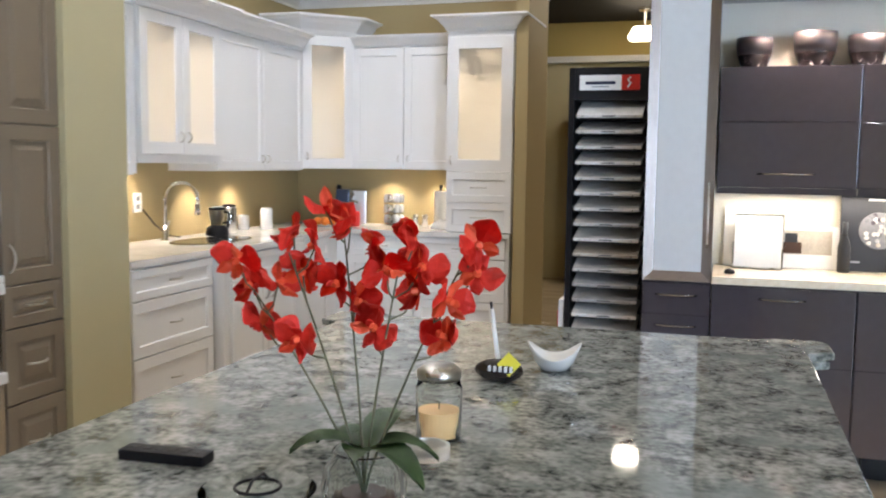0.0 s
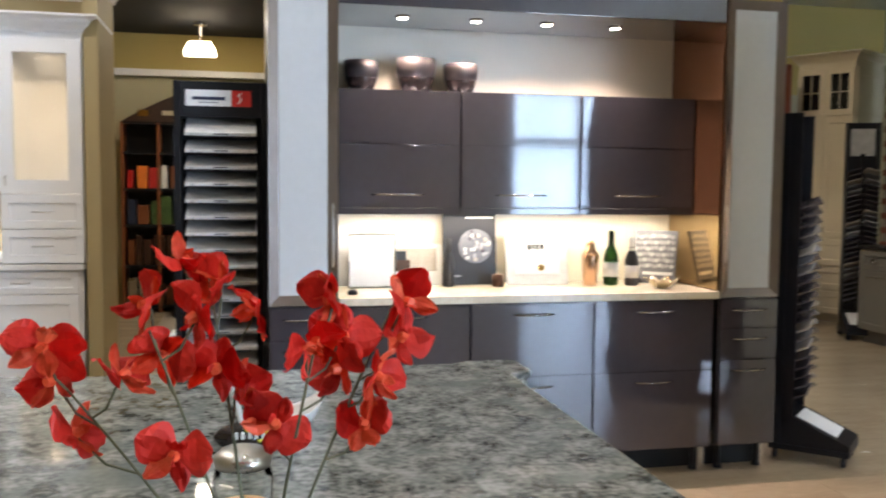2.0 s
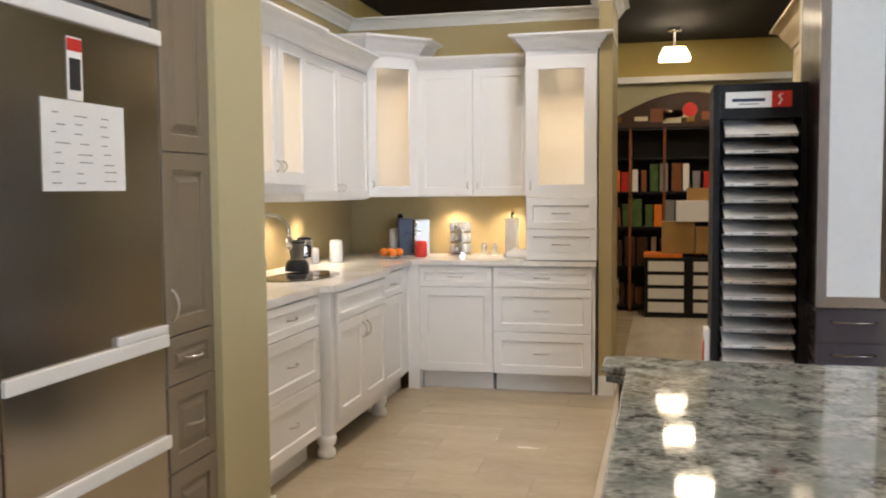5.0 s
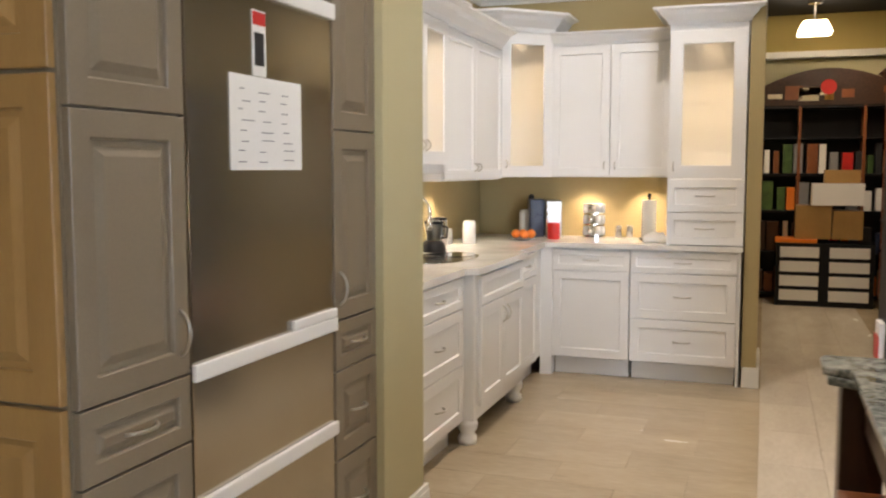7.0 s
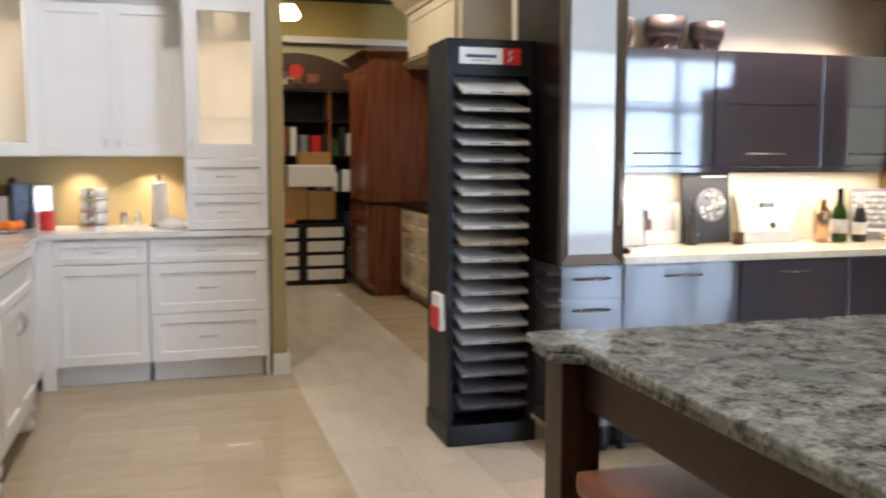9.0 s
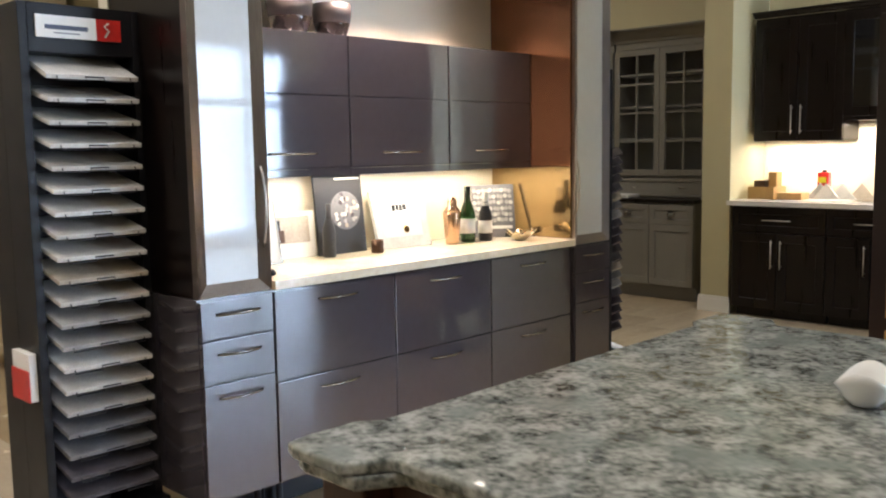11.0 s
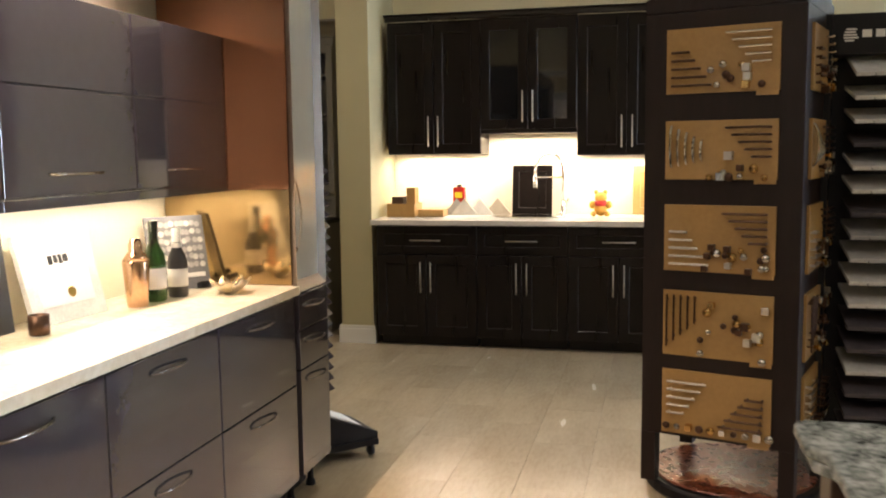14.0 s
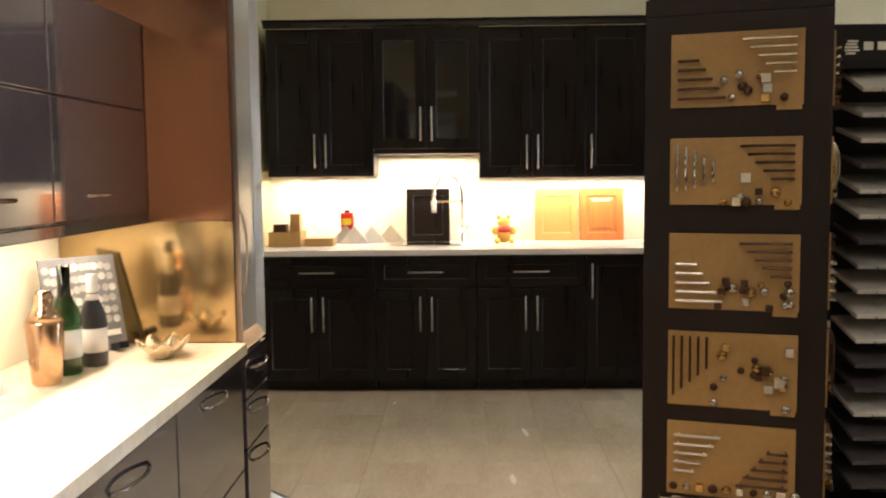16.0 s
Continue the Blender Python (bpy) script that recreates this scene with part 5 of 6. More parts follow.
# ---- on the white counter ----
CZ = 0.926
sk = thing("sink", pose(-3.22, 5.62, CZ), "undermounted stainless double sink in the white counter", "sink")
part("rim", prism([(0.19 * math.cos(a), 0.36 * math.sin(a)) for a in [i * math.pi / 18 for i in range(36)]], 0.0, 0.003), "steel", sk)
part("basin", lathe([(0.02, 0.0035), (0.16, 0.0045)], 30), "chrome", sk, "polished basin").matrix_local = pose(0, -0.15, 0.0)
part("basin", lathe([(0.02, 0.0035), (0.13, 0.0045)], 30), "chrome", sk, "polished basin").matrix_local = pose(0, 0.18, 0.0)


def gooseneck(m, h, reach, label, spring=False):
    f = thing("faucet", m, label, "faucet")
    part("base", lathe([(0.028, 0), (0.028, 0.01), (0.018, 0.02), (0.016, 0.1)], 18), "chrome", f, "", True)
    pts = [(0, 0, 0.08), (0, 0, h * 0.7)] + [(reach / 2 - reach / 2 * math.cos(a), 0, h * 0.72 + h * 0.28 * math.sin(a)) for a in [i * math.pi / 10 for i in range(11)]] + [(reach, 0, h * 0.62)]
    part("spout", tube(pts, 0.011, 10), "chrome", f, "", True)
    part("spray_head", tube([(reach, 0, h * 0.64), (reach, 0, h * 0.46)], 0.017, 12), "chrome", f, "", True)
    part("lever", tube([(0, 0.02, 0.07), (0, 0.07, 0.12)], 0.007, 8), "chrome", f)
    if spring:
        part("support_arm", tube([(0, 0, h * 0.62), (reach, 0, h * 0.62)], 0.006, 8), "chrome", f)
    return f


gooseneck(pose(-3.44, 5.45, CZ, 0, 0, 15), 0.36, 0.2, "chrome gooseneck faucet beside the sink")
ol = thing("wall_outlet", pose(-3.618, 5.42, 1.16, 0, 0, 90), "white power outlet on the olive wall", "outlet")
part("plate", box(-0.04, 0.04, -0.008, 0, -0.06, 0.06, 0.003), "paper", ol)
for z in (-0.025, 0.025):
    part("socket", box(-0.016, 0.016, -0.010, -0.008, z - 0.014, z + 0.014), "greyp", ol)
single("cord", tube([(-3.6, 5.45, 1.12), (-3.56, 5.52, 1.02), (-3.54, 5.62, 0.95), (-3.5, 5.7, 0.932)], 0.004, 6), "ink", Matrix.Identity(4), "thin dark power cord hanging from the outlet", "cable")
bl = thing("blender", pose(-3.4, 5.98, CZ), "black blender base with a dark glass jug", "blender")
part("base", lathe([(0.075, 0), (0.078, 0.01), (0.07, 0.05), (0.05, 0.07)], 24), "black", bl, "", True)
part("jug", lathe([(0.04, 0.07), (0.042, 0.075), (0.055, 0.17), (0.05, 0.172), (0.038, 0.08)], 24), "frost", bl, "", True)
part("lid", lathe([(0.056, 0.17), (0.056, 0.185), (0.03, 0.195)], 24), "black", bl)
part("jug_handle", tube([(0.05, 0, 0.16), (0.09, 0, 0.15), (0.085, 0, 0.09), (0.045, 0, 0.085)], 0.007, 8), "black", bl)


def canister(x, y, r, h, material, label, cat="canister", lid=None):
    c = thing("canister", pose(x, y, CZ), label, cat)
    part("body", lathe([(r * 0.95, 0), (r, 0.006), (r, h * 0.85), (r * 0.9, h * 0.92)], 22), material, c, "", True)
    part("lid", lathe([(r * 0.92, h * 0.92), (r * 0.92, h * 0.97), (r * 0.3, h)], 22), lid or material, c)
    return c


canister(-3.44, 6.2, 0.05, 0.2, "chrome", "chrome kettle-like canister on the counter", lid="black")
canister(-3.38, 6.62, 0.045, 0.16, "ceramic", "white paper cup stack on the counter", "cups")
canister(-3.5, 6.5, 0.04, 0.11, "ceramic", "white porcelain mug on the counter", "mug")
canister(-3.2, 7.45, 0.05, 0.20, "ceramic", "tall white porcelain jar by the wall")
canister(-2.93, 7.2, 0.045, 0.12, "red", "red plastic tumbler on the counter", "tumbler")
kb = thing("coffee_maker", pose(-3.08, 7.42, CZ, 0, 0, 20), "navy blue and silver coffee maker in the corner", "coffee maker")
part("tower", box(-0.09, 0.02, -0.08, 0.08, 0, 0.28, 0.012), "navy", kb)
part("side_case", box(0.03, 0.15, -0.07, 0.07, 0, 0.27, 0.012), "nickel", kb)
part("knob", lathe([(0.02, 0.28), (0.022, 0.30), (0.01, 0.315)], 14), "black", kb).matrix_local = pose(-0.07, 0, 0)
fb = thing("fruit_dish", pose(-3.12, 7.06, CZ), "small dish of bright oranges", "fruit")
part("dish", lathe([(0.03, 0), (0.09, 0.012), (0.088, 0.014), (0.03, 0.006)], 24), "ceramic", fb)
for x, y in ((-0.05, 0), (0.02, -0.03), (0.05, 0.03), (-0.01, 0.04)):
    bm = bmesh.new()
    bmesh.ops.create_uvsphere(bm, u_segments=16, v_segments=10, radius=0.034)
    for v in bm.verts:
        v.co.z *= 0.9
    part("orange", bm, "orangeplastic", fb, "", True).matrix_local = pose(x, y, 0.042)
sc = thing("spice_carousel", pose(-2.68, 7.42, CZ), "chrome spice carousel with three tiers of jars", "spice rack")
part("pole", tube([(0, 0, 0), (0, 0, 0.25)], 0.008, 8), "chrome", sc)
part("base", lathe([(0.09, 0), (0.09, 0.012), (0.02, 0.02)], 24), "chrome", sc)
for tier in range(3):
    part("tier", lathe([(0.085, 0.02 + tier * 0.08), (0.085, 0.026 + tier * 0.08)], 24), "chrome", sc)
    for k in range(7):
        a = k * 2 * math.pi / 7
        j = part("spice_jar", lathe([(0.021, 0), (0.021, 0.045), (0.018, 0.05), (0.018, 0.062)], 12), "chrome" if k % 2 else "ceramic", sc, "", True)
        j.matrix_local = pose(0.06 * math.cos(a), 0.06 * math.sin(a), 0.026 + tier * 0.08)
for x in (-2.5, -2.42):
    c = thing("shaker", pose(x, 7.42, CZ), "small steel salt or pepper shaker", "shaker", "salt and pepper shakers")
    part("body", lathe([(0.024, 0), (0.022, 0.06), (0.024, 0.075)], 16), "chrome", c, "", True)
    part("cap", lathe([(0.024, 0.0751), (0.018, 0.09), (0.006, 0.095)], 16), "nickel", c, "", True)
pt = thing("paper_towel", pose(-2.28, 7.38, CZ), "upright paper towel roll on a dark holder", "paper towel")
part("roll", lathe([(0.048, 0.012), (0.05, 0.014), (0.05, 0.278), (0.048, 0.28)], 26), "paper", pt, "", True)
part("holder", lathe([(0.065, 0), (0.065, 0.01), (0.008, 0.012), (0.008, 0.30), (0.016, 0.305), (0.012, 0.33)], 18), "black", pt)
bm = bmesh.new()
bmesh.ops.create_uvsphere(bm, u_segments=20, v_segments=10, radius=1)
for v in bm.verts:
    n = noise.noise(v.co * 2.2)
    v.co = Vector((v.co.x * 0.09, v.co.y * 0.07, max(0, v.co.z * 0.05 * (1 + 0.5 * n) + 0.015)))
single("dish_cloth", bm, "paper", pose(-2.21, 7.2, CZ, 0, 0, 12), "crumpled white dish cloth on the counter", "cloth", smooth=True)

# ---- on the grey display ----
GZ = 0.923
for x, r, h in ((-0.075, 0.085, 0.145), (0.20, 0.10, 0.165), (0.43, 0.088, 0.145)):
    p = thing("planter_pot", pose(x, 5.42, 1.902), "dark brown glazed pot with a matt upper band", "pot", "pots on the wall cabinets")
    part("pot_body", lathe([(r * 0.62, 0), (r * 0.72, 0.004), (r * 0.93, h * 0.4), (r * 0.93, h * 0.42)], 32), "bowlbrown", p, "glossy lower half", True)
    part("pot_band", lathe([(r * 0.935, h * 0.421), (r, h * 0.75), (r * 0.99, h), (r * 0.94, h), (r * 0.93, h * 0.75), (r * 0.8, h * 0.45)], 32), "potband", p, "matt charcoal band", True)


def board(name, x, y, w, h, lean, depth, face, label, cat, yaw=0, base=GZ):
    """A flat thing leaning back against the wall; local face towards -y."""
    b = thing(name, pose(x, y, base, -lean, 0, yaw), label, cat)
    part("panel", box(-w / 2, w / 2, 0, depth, 0, h, 0.002), face, b)
    return b


b = board("photo_sheet", -0.13, 5.50, 0.10, 0.30, 8, 0.006, "paper", "narrow white sheet leaning on the backsplash", "sheet")
f = board("picture_frame", -0.02, 5.40, 0.235, 0.275, 14, 0.012, "paper", "white sheet in a thin grey frame leaning on the backsplash", "picture frame", -6)
for bx in ((-0.118, -0.112, 0, 0.275), (0.112, 0.118, 0, 0.275), (-0.112, 0.112, 0, 0.006), (-0.112, 0.112, 0.269, 0.275)):
    part("frame_edge", box(bx[0], bx[1], -0.004, 0.0, bx[2], bx[3]), "nickel", f)
f = board("photo_print", 0.21, 5.49, 0.30, 0.21, 6, 0.004, "paper", "landscape photograph print with red edge", "photo")
part("photo_dark", box(-0.10, 0.12, -0.002, 0, 0.07, 0.19), "slab4", f)
part("photo_shape", box(-0.12, -0.02, -0.003, -0.002, 0.075, 0.13), "darkmetal", f)
part("photo_shape", box(-0.10, -0.04, -0.0035, -0.003, 0.13, 0.175), "ink", f)
part("photo_red", box(-0.15, -0.125, -0.002, 0, 0.07, 0.2), "red", f)
f = board("poster_board", 0.505, 5.47, 0.285, 0.37, 6, 0.012, "ink", "dark poster board with a photo of a bowl of berries", "poster")
part("bowl_picture", lathe([(0.09, 0), (0.088, 0.0015)], 30), "slab3", f).matrix_local = pose(0.03, -0.001, 0.20, 90, 0, 0)
random.seed(5)
for i in range(34):
    a, r = random.uniform(0, 6.28), 0.078 * math.sqrt(random.random())
    q = part("berry_picture", lathe([(0.011, 0), (0.009, 0.0015)], 10), random.choice(["slab1", "slab2", "slab4", "slab3", "slab5"]), f)
    q.matrix_local = pose(0.03 + r * math.cos(a), -0.0026 - 0.0002 * i * 0.2, 0.20 + r * math.sin(a), 90, 0, 0)
bars(f, -0.02, 0.13, 0.0, 0.345, 0.355, "slab1")
bars(f, -0.11, -0.05, 0.0, 0.04, 0.05, "slab2")
f = board("award_plaque", 0.86, 5.42, 0.33, 0.29, 15, 0.02, "slab0", "silver frame holding a certificate with a gold seal", "plaque", -4)
part("certificate", box(-0.12, 0.12, -0.003, 0, 0.055, 0.24), "paper", f)
for i, (a, c) in enumerate(((-0.05, -0.03), (-0.025, -0.008), (-0.003, 0.013), (0.018, 0.04))):
    bars(f, a, c, -0.003, 0.185 + 0.004 * (i % 2), 0.215, "ink")
part("seal", lathe([(0.018, 0), (0.016, 0.002)], 18), "brass", f).matrix_local = pose(0.02, -0.003, 0.09, 90, 0, 0)
f = board("catalog_stand", 1.50, 5.40, 0.235, 0.29, 14, 0.012, "slab3", "grey stone-pattern board on a small easel", "board", -38)
random.seed(8)
for i in range(60):
    x, z = -0.10 + 0.0215 * (i % 10) + random.uniform(-0.004, 0.004), 0.095 + 0.032 * (i // 10) + random.uniform(-0.004, 0.004)
    q = part("pebble_print", lathe([(0.0125, 0), (0.0118, 0.001)], 6), "slab2" if i % 3 else "slab1", f)
    q.matrix_local = pose(x, -0.0005, z, 90, random.uniform(0, 90), 0)
bars(f, -0.06, 0.10, -0.001, 0.045, 0.062, "paper")
part("easel_foot", box(-0.09, -0.06, -0.05, 0.02, 0, 0.02, 0.003), "black", f)
part("easel_foot", box(0.06, 0.09, -0.05, 0.02, 0, 0.02, 0.003), "black", f)


def bottle(x, y, h, r, material, label, foil, wrap=True):
    b = thing("bottle", pose(x, y, GZ), label, "bottle")
    part("glass", lathe([(r * 0.9, 0), (r, 0.006), (r, h * 0.5), (r * 0.85, h * 0.6), (r * 0.42, h * 0.74), (r * 0.36, h * 0.94), (r * 0.4, h * 0.95), (r * 0.4, h)], 24), material, b, "", True)
    part("foil", lathe([(r * 0.47, h * 0.72), (r * 0.40, h * 0.8), (r * 0.43, h * 1.004), (r * 0.2, h * 1.008)], 20), foil, b, "foil neck wrap", True)
    if wrap:
        part("label", lathe([(r * 1.012, h * 0.16), (r * 1.012, h * 0.42)], 24), "paper", b, "pale paper label", True)
    return b


bottle(0.375, 5.415, 0.24, 0.030, "ink", "dark wine bottle before the poster board", "ink", False)
bottle(1.24, 5.36, 0.285, 0.040, "bottlegreen", "green champagne bottle with a gold seal", "bottlegreen")
bottle(1.345, 5.33, 0.25, 0.036, "ink", "small dark champagne bottle with white label", "paper")
sh = thing("cocktail_shaker", pose(1.125, 5.36, GZ), "copper cocktail shaker with a ribbed cap", "shaker")
part("cup", lathe([(0.034, 0), (0.036, 0.004), (0.047, 0.155), (0.046, 0.16)], 28), "copperware", sh, "copper body", True)
part("cap", lathe([(0.046, 0.1601), (0.03, 0.185), (0.024, 0.19), (0.024, 0.215), (0.016, 0.235)], 28), "copperware", sh, "", True)
sh2 = thing("shell_dish", pose(1.44, 5.17, GZ), "gilt shell-shaped dish on the counter", "dish")
bm = bmesh.new()
rings = []
for r, z in ((0.02, 0), (0.03, 0.004), (0.06, 0.025), (0.085, 0.045), (0.082, 0.046), (0.055, 0.028), (0.02, 0.01)):
    rings.append([bm.verts.new((r * math.cos(a) * (1 + 0.12 * math.cos(7 * a) * (r / 0.085)), r * math.sin(a) * 0.8 * (1 + 0.12 * math.cos(7 * a) * (r / 0.085)), z * (1 + 0.25 * math.cos(7 * a)))) for a in [2 * math.pi * i / 56 for i in range(56)]])
for a, b in zip(rings, rings[1:]):
    for i in range(56):
        bm.faces.new((a[i], a[(i + 1) % 56], b[(i + 1) % 56], b[i]))
bm.faces.new(rings[0][::-1]), bm.faces.new(rings[-1])
part("shell", bm, "gilt", sh2, "", True)
tl_ = thing("votive_glass", pose(0.625, 5.37, GZ), "small smoked glass votive", "candle holder")
part("cup", lathe([(0.026, 0), (0.03, 0.004), (0.03, 0.06), (0.027, 0.06), (0.026, 0.01)], 22), "darkmetal", tl_, "", True)
ms = thing("computer_mouse", pose(-0.15, 5.13, GZ, 0, 0, 30), "small dark mouse-like gadget on the counter", "gadget")
part("shell", lathe([(0.02, 0), (0.026, 0.006), (0.02, 0.02), (0.006, 0.026)], 18), "black", ms, "", True)

# ---- on the dark kitchen's counter ----
BZ = 0.946
sk = thing("sink", pose(5.08, 4.55, BZ), "oval stainless sink set in the stone counter", "sink")
part("rim", prism([(0.15 * math.cos(i * math.pi / 18), 0.27 * math.sin(i * math.pi / 18)) for i in range(36)], 0, 0.008), "steel", sk)
part("basin", prism([(0.13 * math.cos(i * math.pi / 18), 0.25 * math.sin(i * math.pi / 18)) for i in range(36)], 0.0081, 0.0095), "chrome", sk)
gooseneck(pose(5.30, 4.32, BZ, 0, 0, 125), 0.47, 0.24, "chrome spring faucet with a support arm", True)
sd = thing("sample_door", pose(5.35, 4.72, BZ, -6, 0, -90), "small espresso sample door leaning on the splash", "sample door")
part("panel", panel_door(0.31, 0.38, 0.02, 0.05), "espresso", sd)
for y, mt, lb in ((3.80, "plywood", "honey maple sample door leaning on the splash"), (3.48, "orangewood", "cherry wood sample door leaning on the splash")):
    if mt == "orangewood":
        M["orangewood"] = mat("cherry_wood", (0.42, 0.15, 0.04), (0.34, 0.11, 0.03), 0.35, scale=4, fine=50, stretch=(7, 7, 0.5))
    sd = thing("sample_door", pose(5.37, y, BZ, -5, 0, -90), lb, "sample door")
    part("panel", panel_door(0.31, 0.37, 0.02, 0.055, "raised" if mt != "plywood" else "shaker"), mt, sd)
bear = bmesh.new()


def blob(bm, x, y, z, rx, ry, rz):
    t = bmesh.new()
    bmesh.ops.create_uvsphere(t, u_segments=14, v_segments=8, radius=1)
    bmesh.ops.transform(t, matrix=Matrix.Translation((x, y, z)) @ Matrix.Diagonal((rx, ry, rz, 1)), verts=t.verts)
    me = bpy.data.meshes.new("t")
    t.to_mesh(me)
    t.free()
    bm.from_mesh(me)
    bpy.data.meshes.remove(me)


for a in ((0, 0, 0.06, 0.05, 0.05, 0.06), (0, 0, 0.14, 0.045, 0.045, 0.04), (0, 0.035, 0.18, 0.012, 0.016, 0.018), (0, -0.035, 0.18, 0.012, 0.016, 0.018), (-0.05, 0.05, 0.02, 0.045, 0.022, 0.02), (-0.05, -0.05, 0.02, 0.045, 0.022, 0.02), (-0.02, 0.06, 0.085, 0.02, 0.025, 0.03), (-0.02, -0.06, 0.085, 0.02, 0.025, 0.03)):
    blob(bear, *a)
M["toy"] = mat("golden_plush", (0.80, 0.48, 0.10), (0.70, 0.38, 0.06), 0.8, fine=200, bump=0.3)
single("stuffed_toy", bear, "toy", pose(5.20, 4.03, BZ), "small golden plush toy sitting on the counter", "toy", smooth=True)
single("toy_shirt", lathe([(0.045, 0.075), (0.054, 0.082), (0.052, 0.105), (0.036, 0.118)], 20), "red", pose(5.199, 4.03, BZ), "little red shirt on the plush toy", "toy shirt", smooth=True)
for y, c in ((5.08, "slab1"), (4.96, "slab0"), (4.83, "slab4"), (5.15, "slab2")):
    s = board("stone_triangle", {"slab1": 5.22, "slab0": 5.245, "slab4": 5.30, "slab2": 5.27}[c], y, 0.02, 0.02, 0, 0.01, c, "square stone sample standing on its corner", "stone sample", -90, BZ)
    s.children[0].data = mesh_of(prism([(-0.11, 0.0), (0.11, 0.0), (0.0, 0.13)], 0, 0.012), "triangle")
    s.children[0].data.materials.append(M[c])
    s.children[0].matrix_local = pose(0, 0.012, 0, 90, 0, 0)
tin = thing("tin_box", pose(5.33, 5.14, BZ), "red tin with a dark cap", "tin")
part("can", box(-0.035, 0.035, -0.045, 0.045, 0, 0.215, 0.006), "red", tin)
part("cap", lathe([(0.02, 0.215), (0.02, 0.235)], 14), "ink", tin)
part("label", box(-0.037, -0.0351, -0.03, 0.03, 0.13, 0.175), "yellowp", tin)
wb = thing("wooden_box", pose(5.12, 5.53, BZ), "open light wood sample box with blocks", "box")
for bx in ((-0.12, 0.12, -0.11, -0.10, 0, 0.10), (-0.12, 0.12, 0.10, 0.11, 0, 0.10), (-0.12, -0.11, -0.10, 0.10, 0, 0.10), (0.11, 0.12, -0.10, 0.10, 0, 0.10), (-0.11, 0.11, -0.10, 0.10, 0, 0.01)):
    part("side", box(*bx), "plywood", wb)
part("block", box(-0.05, 0.05, 0.0, 0.09, 0.01, 0.15, 0.003), "walnut", wb, "dark wood block")
part("block", box(-0.02, 0.08, -0.09, -0.02, 0.01, 0.22, 0.003), "plywood", wb, "stacked light wood block")
single("wood_wedge", box(-0.08, 0.08, -0.10, 0.10, 0, 0.055, 0.004), "plywood", pose(5.10, 5.30, BZ), "low light wood block beside the box", "block")

# ---- grey hutch, brick pier and cupboards beyond ----
hp = ("cup", "chrome", 0.08)
hb = cabinet("sideboard", pose(5.05, 8.35, 0, 0, 0, -90), 2.2, 0.53, 0, 0.88, [(0, 0.4, 0.69, 0.87, "drawer", "mid"), (0.4, 0.8, 0.69, 0.87, "drawer", "mid"), (0.8, 1.3, 0.69, 0.87, "drawer", "mid"), (1.3, 1.75, 0.69, 0.87, "drawer", "mid"), (1.75, 2.2, 0.69, 0.87, "drawer", "mid"), (0, 0.4, 0.13, 0.69, "door", None), (0.4, 0.8, 0.13, 0.69, "door", None), (0.8, 1.3, 0.40, 0.69, "drawer", "mid"), (0.8, 1.3, 0.13, 0.40, "drawer", "mid"), (1.3, 1.75, 0.13, 0.69, "door", None), (1.75, 2.2, 0.13, 0.69, "door", None)], "greyhutch", "greyhutch", "slate grey sideboard with chrome cup handles", pull=hp, kick=0.12)
single("counter", box(5.02, 5.585, 6.14, 8.37, 0.882, 0.915, 0.003), "espresso", Matrix.Identity(4), "dark polished top of the grey sideboard", "counter")
single("folded_cloth", box(5.06, 5.28, 6.85, 7.1, 0.916, 0.945, 0.01), "paper", Matrix.Identity(4), "folded white cloth on the grey sideboard", "cloth")


def hutch_top(y1, label):
    h = thing("glazed_hutch", pose(5.28, y1, 0, 0, 0, -90), label, "hutch", "grey hutches")
    w = 0.98
    for x in (0, w - 0.03):
        part("side_panel", box(x, x + 0.03, 0, 0.36, 0.916, 2.30), "greyhutch", h)
    part("back_panel", box(0.03, w - 0.03, 0.34, 0.36, 0.916, 2.30), "greyhutch", h)
    for z in (0.916, 1.10, 1.45, 1.75, 2.05, 2.28):
        part("shelf", box(0.03, w - 0.03, 0.01, 0.34, z, z + 0.02), "greyhutch", h)
    part("drawer_front", panel_door(w, 0.17, 0.02, 0.03), "greyhutch", h).matrix_local = pose(0, 0, 0.925)
    for k in range(2):
        x = k * w / 2
        d = part("glass_door", panel_door(w / 2 - 0.006, 1.17, 0.022, 0.055, "glass"), "greyhutch", h)
        d.matrix_local = pose(x + 0.003, -0.002, 1.12)
        part("pane", box(0.055, w / 2 - 0.061, -0.012, -0.009, 0.055, 1.115), "clear", d)
        part("glazing_bar", box(w / 4 - 0.011, w / 4 + 0.005, -0.02, -0.004, 0.055, 1.115), "greyhutch", d)
        for z in (0.32, 0.585, 0.85):
            part("glazing_bar", box(0.055, w / 2 - 0.061, -0.0195, -0.0045, z - 0.008, z + 0.008), "greyhutch", d)
        pull_on(h, "bow", "chrome", w / 4 + k * w / 2, -0.02, 1.01, 0.07)
    part("cornice", crown("c", [(0, 0.36), (0, 0), (w, 0), (w, 0.36)], 2.48, 0.12, "", ""), "greyhutch", h)
    part("cornice_core", box(0.0, w, 0.001, 0.36, 2.30, 2.478), "greyhutch", h)
    return h


hutch_top(8.13, "slate grey hutch with glazed doors on the sideboard")
h2 = hutch_top(7.13, "slate grey hutch with glazed doors beside the wall end")
pier = thing("brick_pier", pose(5.6, 8.17, 0), "red brick pier rising to the ceiling", "pier", "", "structure")
part("core", box(0.012, 0.4, 0.012, 0.62, 0, CEIL), "mortar", pier)

